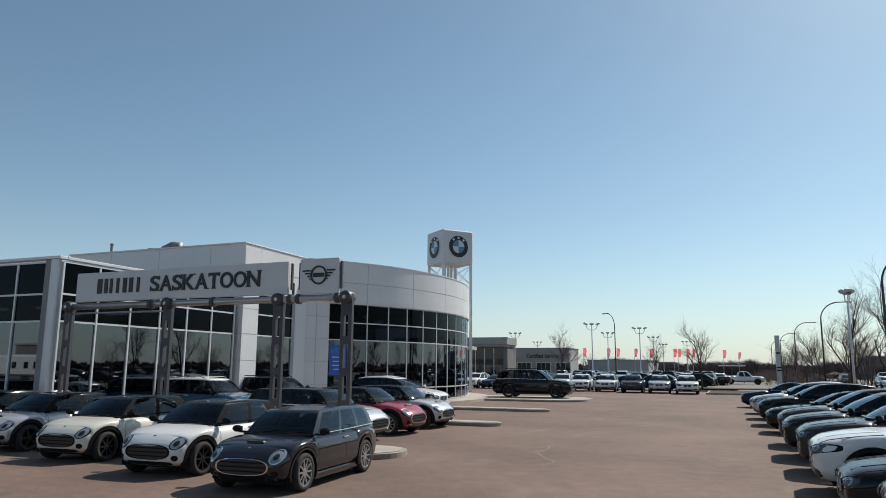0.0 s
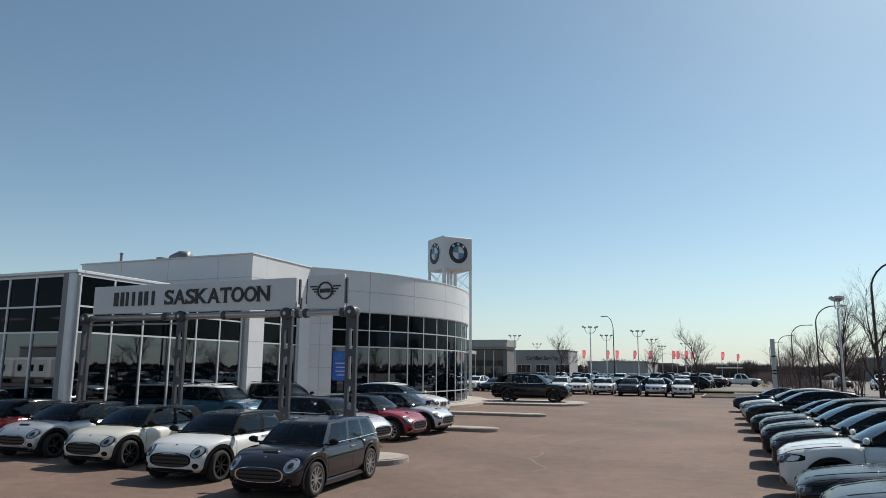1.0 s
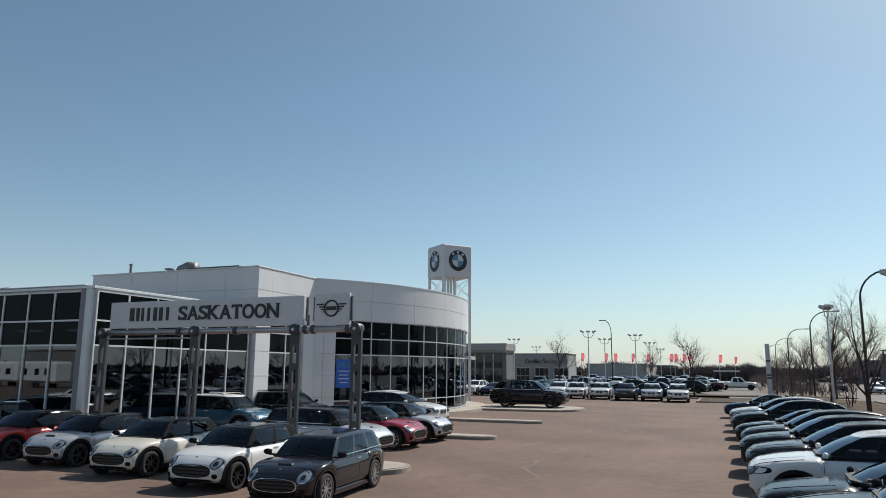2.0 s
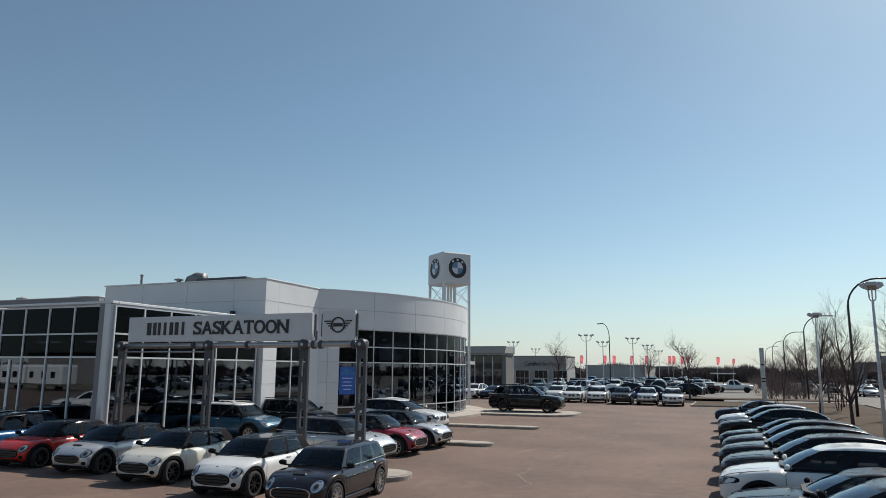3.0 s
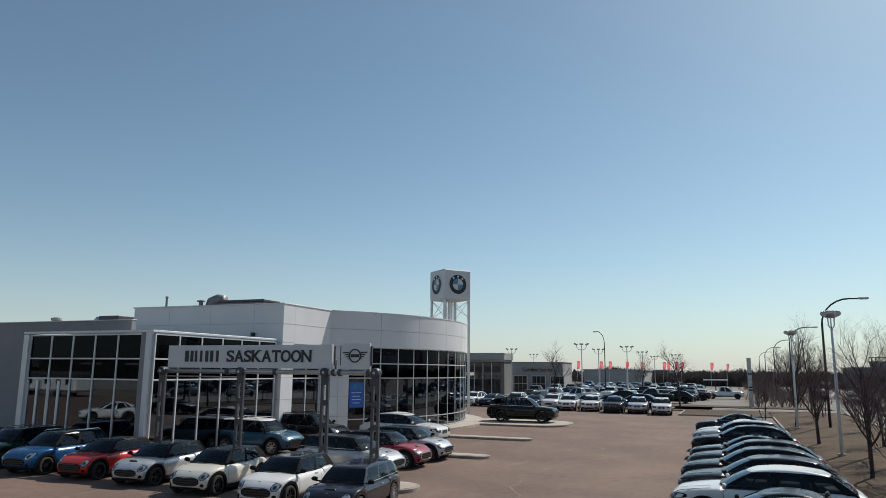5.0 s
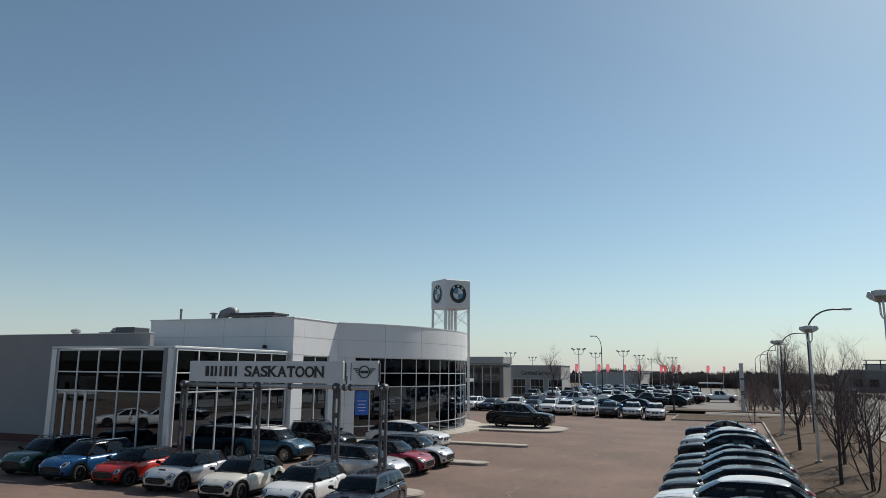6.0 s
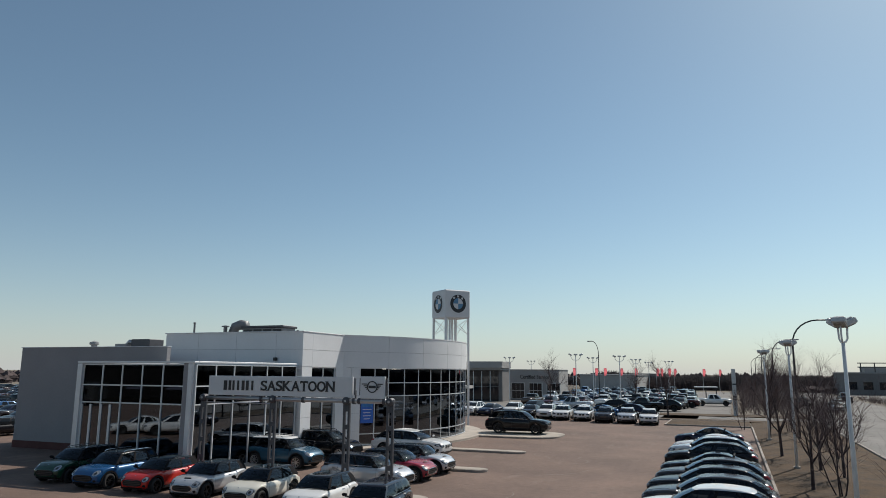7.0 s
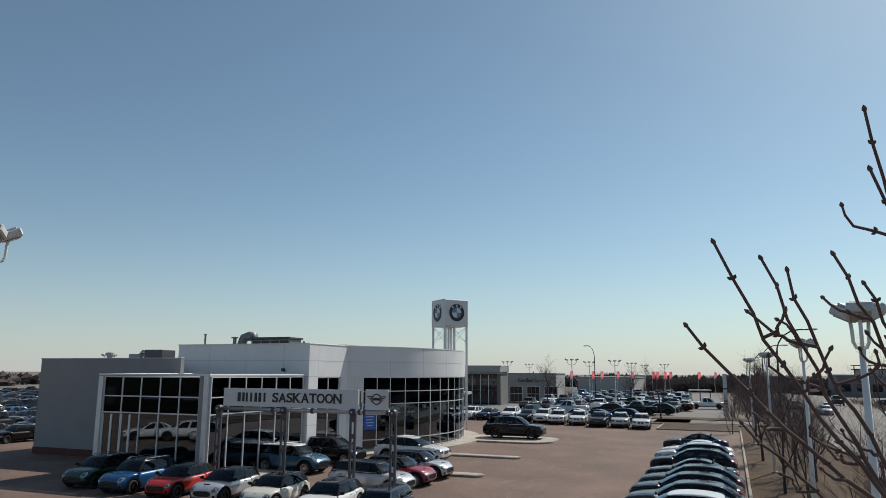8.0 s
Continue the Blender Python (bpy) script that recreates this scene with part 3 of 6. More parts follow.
hv = thing("rooftop_unit", "grey ventilation unit with a bent duct", "rooftop unit")
part("unit_box", Geo().rbox(-27.6, -25.9, 3.0, 4.4, 6.1, 7.15, 0.04), STEEL, hv)
part("duct", Geo().tube([(-28.6, 3.6, 6.1), (-28.6, 3.6, 6.75), (-28.3, 3.6, 7.0), (-27.7, 3.6, 6.9), (-27.4, 3.6, 6.6)], 0.17, 10), TUBE, hv, smooth=True)
part("fan_box", Geo().rbox(-29.3, -28.2, 3.2, 4.2, 6.1, 6.85, 0.03), ROOFGREY, hv)
hv = thing("rooftop_unit", "low rooftop box behind the parapet", "rooftop unit")
part("unit_box", Geo().rbox(-16.2, -13.8, 9, 11, 7.0, 7.62, 0.04), ROOFGREY, hv)
hv = thing("roof_vent", "small mushroom vent on the grey wing", "vent", "roof vents")
part("cap", Geo().lathe([(0, 6.95), (0.3, 6.85), (0.32, 6.7), (0.2, 6.65), (0.2, 6.1)], 12, Matrix.Translation((-33 + 4.6, 0.6, 0))), ROOFGREY, hv)

# ---- tower with the cube sign ----
tower = thing("sign_tower", "white steel lattice tower carrying a cube sign", "sign tower")
TM = pose(-12.92, 27.9, 0, 0, 0, 50.5)
S = 1.37
part("cube", Geo().rbox(-S, S, -S, S, 10.05, 12.72, 0.10, TM), SIGNWHITE, tower, "white illuminated sign cube")
for k in range(4):
    a = math.radians(90 * k)
    M = TM @ pose(0, 0, 11.4, 0, 0, 90 * k) @ pose(0, -S - 0.012, 0, 90, 0, 0)
    rd = part("roundel", Geo().lathe([(0, 0.02), (0.88, 0.02), (0.88, -0.02)], 40, M), SIGNBLACK, tower, "round black, blue and white emblem")
    part("rim", Geo().ring(0.86, 0.93, -0.01, 0.03, 40, M), ALU, rd)
    for q in range(4):
        fan = [(0, 0)] + [(0.52 * math.cos(b), 0.52 * math.sin(b)) for b in np.linspace(q * math.pi / 2, (q + 1) * math.pi / 2, 9)]
        part("quadrant", Geo().prism(fan, 0.02, 0.035, M), (SIGNWHITE, BLUE)[q % 2], rd)
    for b in (50, 90, 130):
        part("mark", Geo().box(-0.09, 0.09, 0.61, 0.78, 0.02, 0.032, M @ pose(0, 0, 0, 0, 0, b - 90)), SIGNWHITE, rd)
for sx in (-1, 1):
    for sy in (-1, 1):
        lo = 0.0
        part("leg", Geo().rbox(sx * 1.22 - 0.09, sx * 1.22 + 0.09, sy * 1.22 - 0.09, sy * 1.22 + 0.09, lo, 10.05, 0.01, TM), WHITEPAINT, tower)
for x, y in ((0.3, -0.3), (-0.3, -0.3), (0.3, 0.3), (-0.3, 0.3)):
    part("core_pole", Geo().rbox(x - 0.08, x + 0.08, y - 0.08, y + 0.08, 0.0, 10.06, 0.01, TM), WHITEPAINT, tower)
for k in range(4):
    M = TM @ pose(0, 0, 0, 0, 0, 90 * k)
    for z0 in (8.5,):
        part("brace", Geo().tube([M @ Vector((-1.2, -1.22, z0)), M @ Vector((1.2, -1.22, z0 + 1.5))], 0.025, 6).tube([M @ Vector((1.2, -1.22, z0)), M @ Vector((-1.2, -1.22, z0 + 1.5))], 0.025, 6), WHITEPAINT, tower)
can = thing("entrance_canopy", "thin tapering grey canopy over the side entrance", "canopy")
part("slab", Geo().prism([(-14, 28.8), (-11.4, 28.8), (-11.9, 31.5), (-14, 31.5)], 3.45, 3.72), FARWALL, can)
part("fascia", Geo().box(-14, -11.5, 28.76, 28.8, 3.48, 3.70), ALU, can)


# ---- gantry sign ----
def lettering(text, x0, x1, z0, z1, y, parent, material, name="lettering", bold=0.008):
    """Raised letters facing -y, fitted to the given width and height."""
    cu = bpy.data.curves.new("letters", "FONT")
    cu.body, cu.extrude, cu.offset = text, 0.02, bold
    tmp = bpy.data.objects.new("letters", cu)
    scene.collection.objects.link(tmp)
    me = bpy.data.meshes.new_from_object(tmp.evaluated_get(bpy.context.evaluated_depsgraph_get()))
    bpy.data.objects.remove(tmp)
    co = np.array([v.co for v in me.vertices])
    lo, hi = co.min(0), co.max(0)
    for v in me.vertices:
        v.co = Vector((x0 + (v.co.x - lo[0]) / (hi[0] - lo[0]) * (x1 - x0), y - v.co.z, z0 + (v.co.y - lo[1]) / (hi[1] - lo[1]) * (z1 - z0)))
    me.materials.clear()
    me.materials.append(material)
    return part(name, me, material, parent)


gantry = thing("gantry_sign", "grey steel gantry with white name boards on four slotted posts", "sign")
SY = -8.1
for x in (-11.36, -7.45, -3.64, -1.55):
    g = Geo()
    for s in (-1, 1):
        g.rbox(x + s * 0.115 - 0.05, x + s * 0.115 + 0.05, SY - 0.05, SY + 0.07, 0.0, 3.85, 0.01)
    for z0, z1 in ((0, 0.35), (0.95, 1.15), (1.75, 1.95), (2.55, 2.75), (3.3, 3.85)):
        g.box(x - 0.066, x + 0.066, SY - 0.045, SY + 0.065, z0, z1)
    p = part("post", g, STEEL, gantry, "slotted grey steel post")
    part("base_plate", Geo().rbox(x - 0.24, x + 0.24, SY - 0.2, SY + 0.22, 0.0, 0.03, 0.008), STEEL, p)
    part("hub", Geo().lathe([(0, -0.17), (0.15, -0.17), (0.17, -0.13), (0.17, 0.13), (0.15, 0.17), (0, 0.17)], 20, pose(x, SY, 3.75, 90, 0, 0)), STEEL, p, smooth=True)
    part("bolt", Geo().lathe([(0, 0.19), (0.05, 0.19), (0.05, 0.16)], 8, pose(x, SY, 3.75, 90, 0, 0)), TUBE, p)
part("beam", Geo().tube([(-11.36, SY, 3.75), (-1.5, SY, 3.75)], 0.095, 14), TUBE, gantry, "round brushed beam", smooth=True)
part("rail", Geo().tube([(-11.2, SY, 3.54), (-7.5, SY, 3.54)], 0.025, 8), TUBE, gantry)
for x in (-8.1, -5.85, -3.28, -3.02, -1.83):
    part("clamp", Geo().ring(0.095, 0.135, -0.06, 0.06, 16, pose(x, SY, 3.75, 0, 90, 0)).rbox(x - 0.03, x + 0.03, SY + 0.07, SY + 0.13, 3.75, 4.2, 0.008), STEEL, gantry)
board = part("name_board", Geo().rbox(-11.09, -3.36, SY - 0.07, SY + 0.05, 3.88, 4.77, 0.015), SIGNWHITE, gantry, "long white name board with black lettering")
for a, b in ((-10.2, -9.98), (-9.92, -9.75), (-9.70, -9.56), (-9.44, -9.3), (-9.18, -9.0), (-8.94, -8.76), (-8.64, -8.5)):
    part("name_bar", Geo().box(a, b - 0.04, SY - 0.095, SY - 0.068, 4.12, 4.56), SIGNBLACK, board)
at = -8.12
SERIFS = {"A": ((0.0, 0), (0.94, 0)), "K": ((0.1, 0), (0.1, 1), (0.92, 0), (0.86, 1)), "T": ((0.5, 0),), "N": ((0.1, 0), (0.08, 1), (0.9, 1)), "S": (), "O": ()}
for ch in "SASKATOON":
    wd = {"S": 0.34, "T": 0.39, "K": 0.44, "N": 0.43}.get(ch, 0.43)
    let = lettering(ch, at, at + wd, 4.12, 4.57, SY - 0.08, board, SIGNBLACK, "letter", 0.017)
    for fx, top in SERIFS[ch]:
        xs, zs = at + fx * wd, 4.12 + 0.45 * top
        part("serif", Geo().box(xs - 0.075, xs + 0.075, SY - 0.098, SY - 0.075, zs - 0.012 * top * 2, zs + 0.024 * (1 - top)), SIGNBLACK, let)
    ticks = {"T": ((0.0, 4.46), (wd - 0.025, 4.46)), "S": ((0.005, 4.12), (wd - 0.035, 4.46))}.get(ch, ())
    for dx, zs in ticks:
        part("serif", Geo().box(at + dx, at + dx + 0.025, SY - 0.098, SY - 0.075, zs, zs + 0.11), SIGNBLACK, let)
    at += wd + (3.92 - 3.70) / 8
badge = part("badge_board", Geo().rbox(-2.98, -1.79, SY - 0.07, SY + 0.05, 3.86, 4.80, 0.015), SIGNWHITE, gantry, "small white board with a black winged ring")
for x in (-3.28, -3.02, -1.75):
    part("rod", Geo().rbox(x - 0.025, x + 0.025, SY - 0.02, SY + 0.06, 4.0, 4.72, 0.008), STEEL, gantry)
M = pose(-2.39, SY - 0.075, 4.36, 90, 0, 0)
part("ring", Geo().ring(0.205, 0.25, -0.01, 0.02, 32, M), SIGNBLACK, badge)
part("centre_bar", Geo().box(-0.17, 0.17, -0.055, 0.055, 0.0, 0.015, M), SIGNBLACK, badge)
for s in (-1, 1):
    for k, L in enumerate((0.50, 0.42, 0.35, 0.28)):
        z = 0.12 - 0.075 * k
        part("wing_bar", Geo().box(min(s * 0.25, s * L), max(s * 0.25, s * L), z - 0.02, z + 0.02, 0, 0.015, M), SIGNBLACK, badge)


# ---- cars ----
KINDS = {
    "hatch": dict(L=3.85, W=1.73, H=1.415, wb=2.50, wx=0.06, r=0.33, low=0.19, belt=0.95, e=4.6, hood=((1.0, 0.60), (0.955, 0.70), (0.87, 0.80), (0.70, 0.885), (0.46, 0.945), (-0.80, 0.985), (-0.93, 0.93), (-1.0, 0.80)),
                  gh=(0.98, 0.44, -1.46, -1.80, 0.76, 0.585), posts=((0.0, 0.05), (0.43, 0.49), (0.80, 1.0)), face="round", rails=False, clad=True),
    "estate": dict(L=4.27, W=1.80, H=1.44, wb=2.67, wx=0.08, r=0.345, low=0.19, belt=0.95, e=4.6, hood=((1.0, 0.60), (0.955, 0.71), (0.88, 0.81), (0.72, 0.89), (0.50, 0.95), (-0.86, 0.985), (-0.95, 0.93), (-1.0, 0.80)),
                   gh=(1.12, 0.56, -1.80, -2.02, 0.79, 0.62), posts=((0.0, 0.045), (0.36, 0.40), (0.66, 0.70), (0.93, 1.0)), face="round", rails=False, clad=False),
    "crossover": dict(L=4.30, W=1.83, H=1.57, wb=2.67, wx=0.08, r=0.345, low=0.23, belt=1.04, e=4.4, hood=((1.0, 0.68), (0.955, 0.80), (0.88, 0.91), (0.70, 0.99), (0.50, 1.04), (-0.86, 1.08), (-0.95, 1.0), (-1.0, 0.85)),
                      gh=(1.15, 0.60, -1.72, -2.02, 0.80, 0.62), posts=((0.0, 0.05), (0.37, 0.42), (0.72, 0.77), (0.95, 1.0)), face="round", rails=True, clad=True),
    "sedan": dict(L=4.70, W=1.84, H=1.43, wb=2.82, wx=0.05, r=0.335, low=0.18, belt=0.95, e=5.4, hood=((1.0, 0.66), (0.985, 0.73), (0.93, 0.79), (0.72, 0.87), (0.46, 0.945), (-0.55, 0.985), (-0.80, 1.0), (-0.95, 0.95), (-1.0, 0.78)),
                  gh=(1.10, 0.32, -0.98, -1.85, 0.80, 0.57), posts=((0.0, 0.05), (0.36, 0.41), (0.70, 0.74), (0.86, 1.0)), face="kidney", rails=False, clad=False),
    "suv": dict(L=4.74, W=1.92, H=1.63, wb=2.88, wx=0.08, r=0.37, low=0.24, belt=1.10, e=5.6, hood=((1.0, 0.79), (0.985, 0.88), (0.94, 0.94), (0.74, 1.025), (0.50, 1.09), (-0.82, 1.14), (-0.95, 1.08), (-1.0, 0.9)),
                gh=(1.24, 0.40, -1.50, -2.20, 0.83, 0.63), posts=((0.0, 0.05), (0.36, 0.41), (0.70, 0.74), (0.91, 1.0)), face="kidney", rails=False, clad=True),
    "large_suv": dict(L=5.20, W=2.02, H=1.83, wb=3.12, wx=0.10, r=0.40, low=0.25, belt=1.16, e=5.8, hood=((1.0, 0.86), (0.978, 0.99), (0.92, 1.04), (0.72, 1.11), (0.52, 1.15), (-0.88, 1.19), (-0.96, 1.1), (-1.0, 0.95)),
                      gh=(1.36, 0.62, -1.96, -2.46, 0.85, 0.68), posts=((0.0, 0.045), (0.33, 0.37), (0.62, 0.66), (0.94, 1.0)), face="kidney", rails=True, clad=False),
    "pickup": dict(L=5.70, W=2.02, H=1.90, wb=3.60, wx=0.10, r=0.42, low=0.36, belt=1.22, e=5.5, hood=((1.0, 0.95), (0.98, 1.08), (0.90, 1.14), (0.45, 1.2), (-0.12, 1.22), (-0.97, 1.24), (-1.0, 1.1)),
                   gh=(1.30, 0.70, -0.65, -0.85, 0.82, 0.68), posts=((0.0, 0.05), (0.45, 0.52), (0.93, 1.0)), face="plain", rails=False, clad=True),
}


class Shape:
    """The outer surface of a car body: sections that are rounded boxes."""

    def __init__(self, k):
        self.k = k
        self.hx = [p[0] * k["L"] / 2 for p in k["hood"]][::-1]
        self.hz = [p[1] for p in k["hood"]][::-1]
        self.wheels = (k["wx"] + k["wb"] / 2, k["wx"] - k["wb"] / 2)
        self.arch = k["r"] * 1.16

    def top(self, x):
        h = self.k["L"] / 2
        return float(sum(w * np.interp(min(max(x + d, -h), h), self.hx, self.hz) for d, w in ((-0.16, 0.12), (-0.08, 0.23), (0, 0.30), (0.08, 0.23), (0.16, 0.12))))

    def bottom(self, x, arches=True):
        k, h = self.k, self.k["L"] / 2
        z = k["low"] + 0.10 * max(0.0, (abs(x) / h - 0.86) / 0.14) ** 1.5
        if arches:
            for xw in self.wheels:
                if abs(x - xw) < self.arch:
                    z = max(z, k["r"] + math.sqrt(self.arch ** 2 - (x - xw) ** 2))
        return z

    def half(self, x):
        h = self.k["L"] / 2
        u = abs(x) / h
        taper = (0.20 if self.k["face"] == "round" else 0.13) if x > 0 else 0.14
        return self.k["W"] / 2 * (1 - taper * u ** 5 - 0.02 * u * u)

    def inside(self, x, y, z):
        e = self.k["e"]
        h = self.k["L"] / 2
        if abs(x) > h:
            return False
        s = 1.0 - 0.13 * max(0.0, 1 - (h - abs(x)) / 0.13) ** 2
        zt, zb, w = self.top(x), self.bottom(x, False), self.half(x)
        c, hh = (zt + zb) / 2, (zt - zb) / 2 * s
        return abs(y / (w * s)) ** e + abs((z - c) / hh) ** e < 1

    def reach(self, y, z, sign=1):
        """How far forward (or back) the surface goes at a height and width."""
        a, b = 0.0, self.k["L"] / 2
        if self.inside(sign * b, y, z):
            return sign * b
        n = 60
        for i in range(n + 1):
            x = b - (b - 0.3) * i / n
            if self.inside(sign * x, y, z):
                a, b = x, min(b, x + (b - 0.3) / n)
                break
        for _ in range(10):
            m = (a + b) / 2
            a, b = (m, b) if self.inside(sign * m, y, z) else (a, m)
        return sign * a

    def side(self, x, z):
        e = self.k["e"]
        zt, zb, w = self.top(x), self.bottom(x, False), self.half(x)
        q = min(1.0, abs((z - (zt + zb) / 2) / ((zt - zb) / 2)))
        return w * max(0.0, 1 - q ** e) ** (1 / e)

    def shell(self, fine=True):
        k, h = self.k, self.k["L"] / 2
        xs = set(np.linspace(-h + 0.2, h - 0.2, 22 if fine else 9))
        for s in (1, -1):
            xs |= {s * (h - d) for d in ((0.0, 0.02, 0.05, 0.09, 0.14, 0.2) if fine else (0.0, 0.06, 0.2))}
        for xw in self.wheels:
            for a in (np.linspace(0, math.pi, 13) if fine else np.linspace(0, math.pi, 7)):
                xs.add(xw + self.arch * math.cos(a) * 0.999)
            xs |= {xw + self.arch * 1.01, xw - self.arch * 1.01}
        xs |= {x for x in self.hx}
        xs = sorted(x for x in xs if -h <= x <= h)
        n = 36 if fine else 16
        e = k["e"]
        g = Geo()
        for x in xs:
            s = 1.0 - 0.13 * max(0.0, 1 - (h - abs(x)) / 0.13) ** 2
            zt, zb, w = self.top(x), self.bottom(x), self.half(x)
            c, hh = (zt + zb) / 2, (zt - zb) / 2 * s
            for j in range(n):
                a = 2 * math.pi * (j + 0.5) / n
                ca, sa = math.cos(a), math.sin(a)
                q = (abs(ca) ** e + abs(sa) ** e) ** (-1 / e)
                crown = 0.022 * (1 - min(1, abs(ca * q)) ** 2) if sa > 0 else 0
                g.v.append((x, w * s * ca * q, c + hh * sa * q + crown))
        for i in range(len(xs) - 1):
            for j in range(n):
                a, b = i * n + j, i * n + (j + 1) % n
                g.f.append((a, a + n, b + n, b))
        g.f.append(tuple(range(n)))
        g.f.append(tuple((len(xs) - 1) * n + j for j in reversed(range(n))))
        return g


def patch(shape, outline, off, sign=1, depth=0.03):
    """A raised plate that follows the nose (or tail), from an outline in (y, z)."""
    cy, cz = np.mean([p[0] for p in outline]), np.mean([p[1] for p in outline])
    n, g = len(outline), Geo()
    rings = (1.0, 1.0, 0.66, 0.33)
    for i, f in enumerate(rings):
        for y, z in outline:
            yy, zz = cy + (y - cy) * f, cz + (z - cz) * f
            g.v.append((shape.reach(yy, zz, sign) + sign * (off - (depth if i == 0 else 0)), yy, zz))
    g.v.append((shape.reach(cy, cz, sign) + sign * off, cy, cz))
    for i in range(len(rings) - 1):
        for j in range(n):
            a, b = i * n + j, i * n + (j + 1) % n
            g.f.append((a, b, b + n, a + n)[::sign])
    last = (len(rings) - 1) * n
    g.f += [(last + j, last + (j + 1) % n, len(g.v) - 1)[::sign] for j in range(n)]
    return g


def frame_patch(shape, outline, inner, off, sign=1):
    """A raised rim between an outline and the same outline shrunk."""
    cy, cz = np.mean([p[0] for p in outline]), np.mean([p[1] for p in outline])
    n, g = len(outline), Geo()
    for f, d in ((1.0, -0.02), (1.0, off), (inner, off), (inner, -0.02)):
        for y, z in outline:
            yy, zz = cy + (y - cy) * f, cz + (z - cz) * f
            g.v.append((shape.reach(yy, zz, sign) + sign * d, yy, zz))
    for i in range(3):
        for j in range(n):
            a, b = i * n + j, i * n + (j + 1) % n
            g.f.append((a, b, b + n, a + n)[::sign])
    return g


def oval(cy, cz, ry, rz, e=2.0, n=20, lean=0.0):
    out = []
    for i in range(n):
        a = 2 * math.pi * i / n
        ca, sa = math.cos(a), math.sin(a)
        q = (abs(ca) ** e + abs(sa) ** e) ** (-1 / e)
        out.append((cy + ry * ca * q, cz + rz * sa * q + lean * ry * ca * q))
    return out


def wheel(parent, x, y, r, rim, spokes, simple=False):
    """A tyre with its rim as a child; the wheel's outside faces away from the car."""
    s = 1 if y > 0 else -1
    m = pose(x, y, r, 90 * -s, 0, 0)
    w = 0.105
    tyre = part("wheel", Geo().lathe([(r * 0.66, -w), (r * 0.93, -w), (r, -w * 0.6), (r, w * 0.6), (r * 0.94, w), (r * 0.72, w), (r * 0.68, w * 0.7)] + ([(0, w * 0.6)] if simple else []), 12 if simple else 28, m), TYRE, parent, "black rubber tyre", smooth=True)
    g = Geo()
    if not simple:
        g.lathe([(r * 0.72, w * 0.98), (r * 0.66, w * 0.95), (r * 0.64, -w * 0.5)], 28, m)
        g.lathe([(0, w * 0.86), (r * 0.14, w * 0.82), (r * 0.17, w * 0.4), (0, w * 0.3)], 14, m)
        for i in range(spokes):
            mm = m @ pose(0, 0, 0, 0, 0, 360 * i / spokes)
            b = 0.021 * r / 0.32 * 5.5 / spokes ** 0.85
            g.add([mm @ Vector(p) for p in ((r * 0.1, -b, w * 0.55), (r * 0.66, -b * 0.8, w * 0.7), (r * 0.66, b * 0.8, w * 0.7), (r * 0.1, b, w * 0.55), (r * 0.1, -b, w * 0.8), (r * 0.66, -b * 0.7, w * 0.92), (r * 0.66, b * 0.7, w * 0.92), (r * 0.1, b, w * 0.8))],
                  [(3, 2, 1, 0), (4, 5, 6, 7), (0, 1, 5, 4), (1, 2, 6, 5), (2, 3, 7, 6), (3, 0, 4, 7)])
    if not simple:
        part("rim", g, rim, tyre, "alloy rim")
        part("brake_disc", Geo().lathe([(0, w * 0.1), (r * 0.52, w * 0.1), (r * 0.52, -w * 0.1)], 16, m), TRIM, tyre)


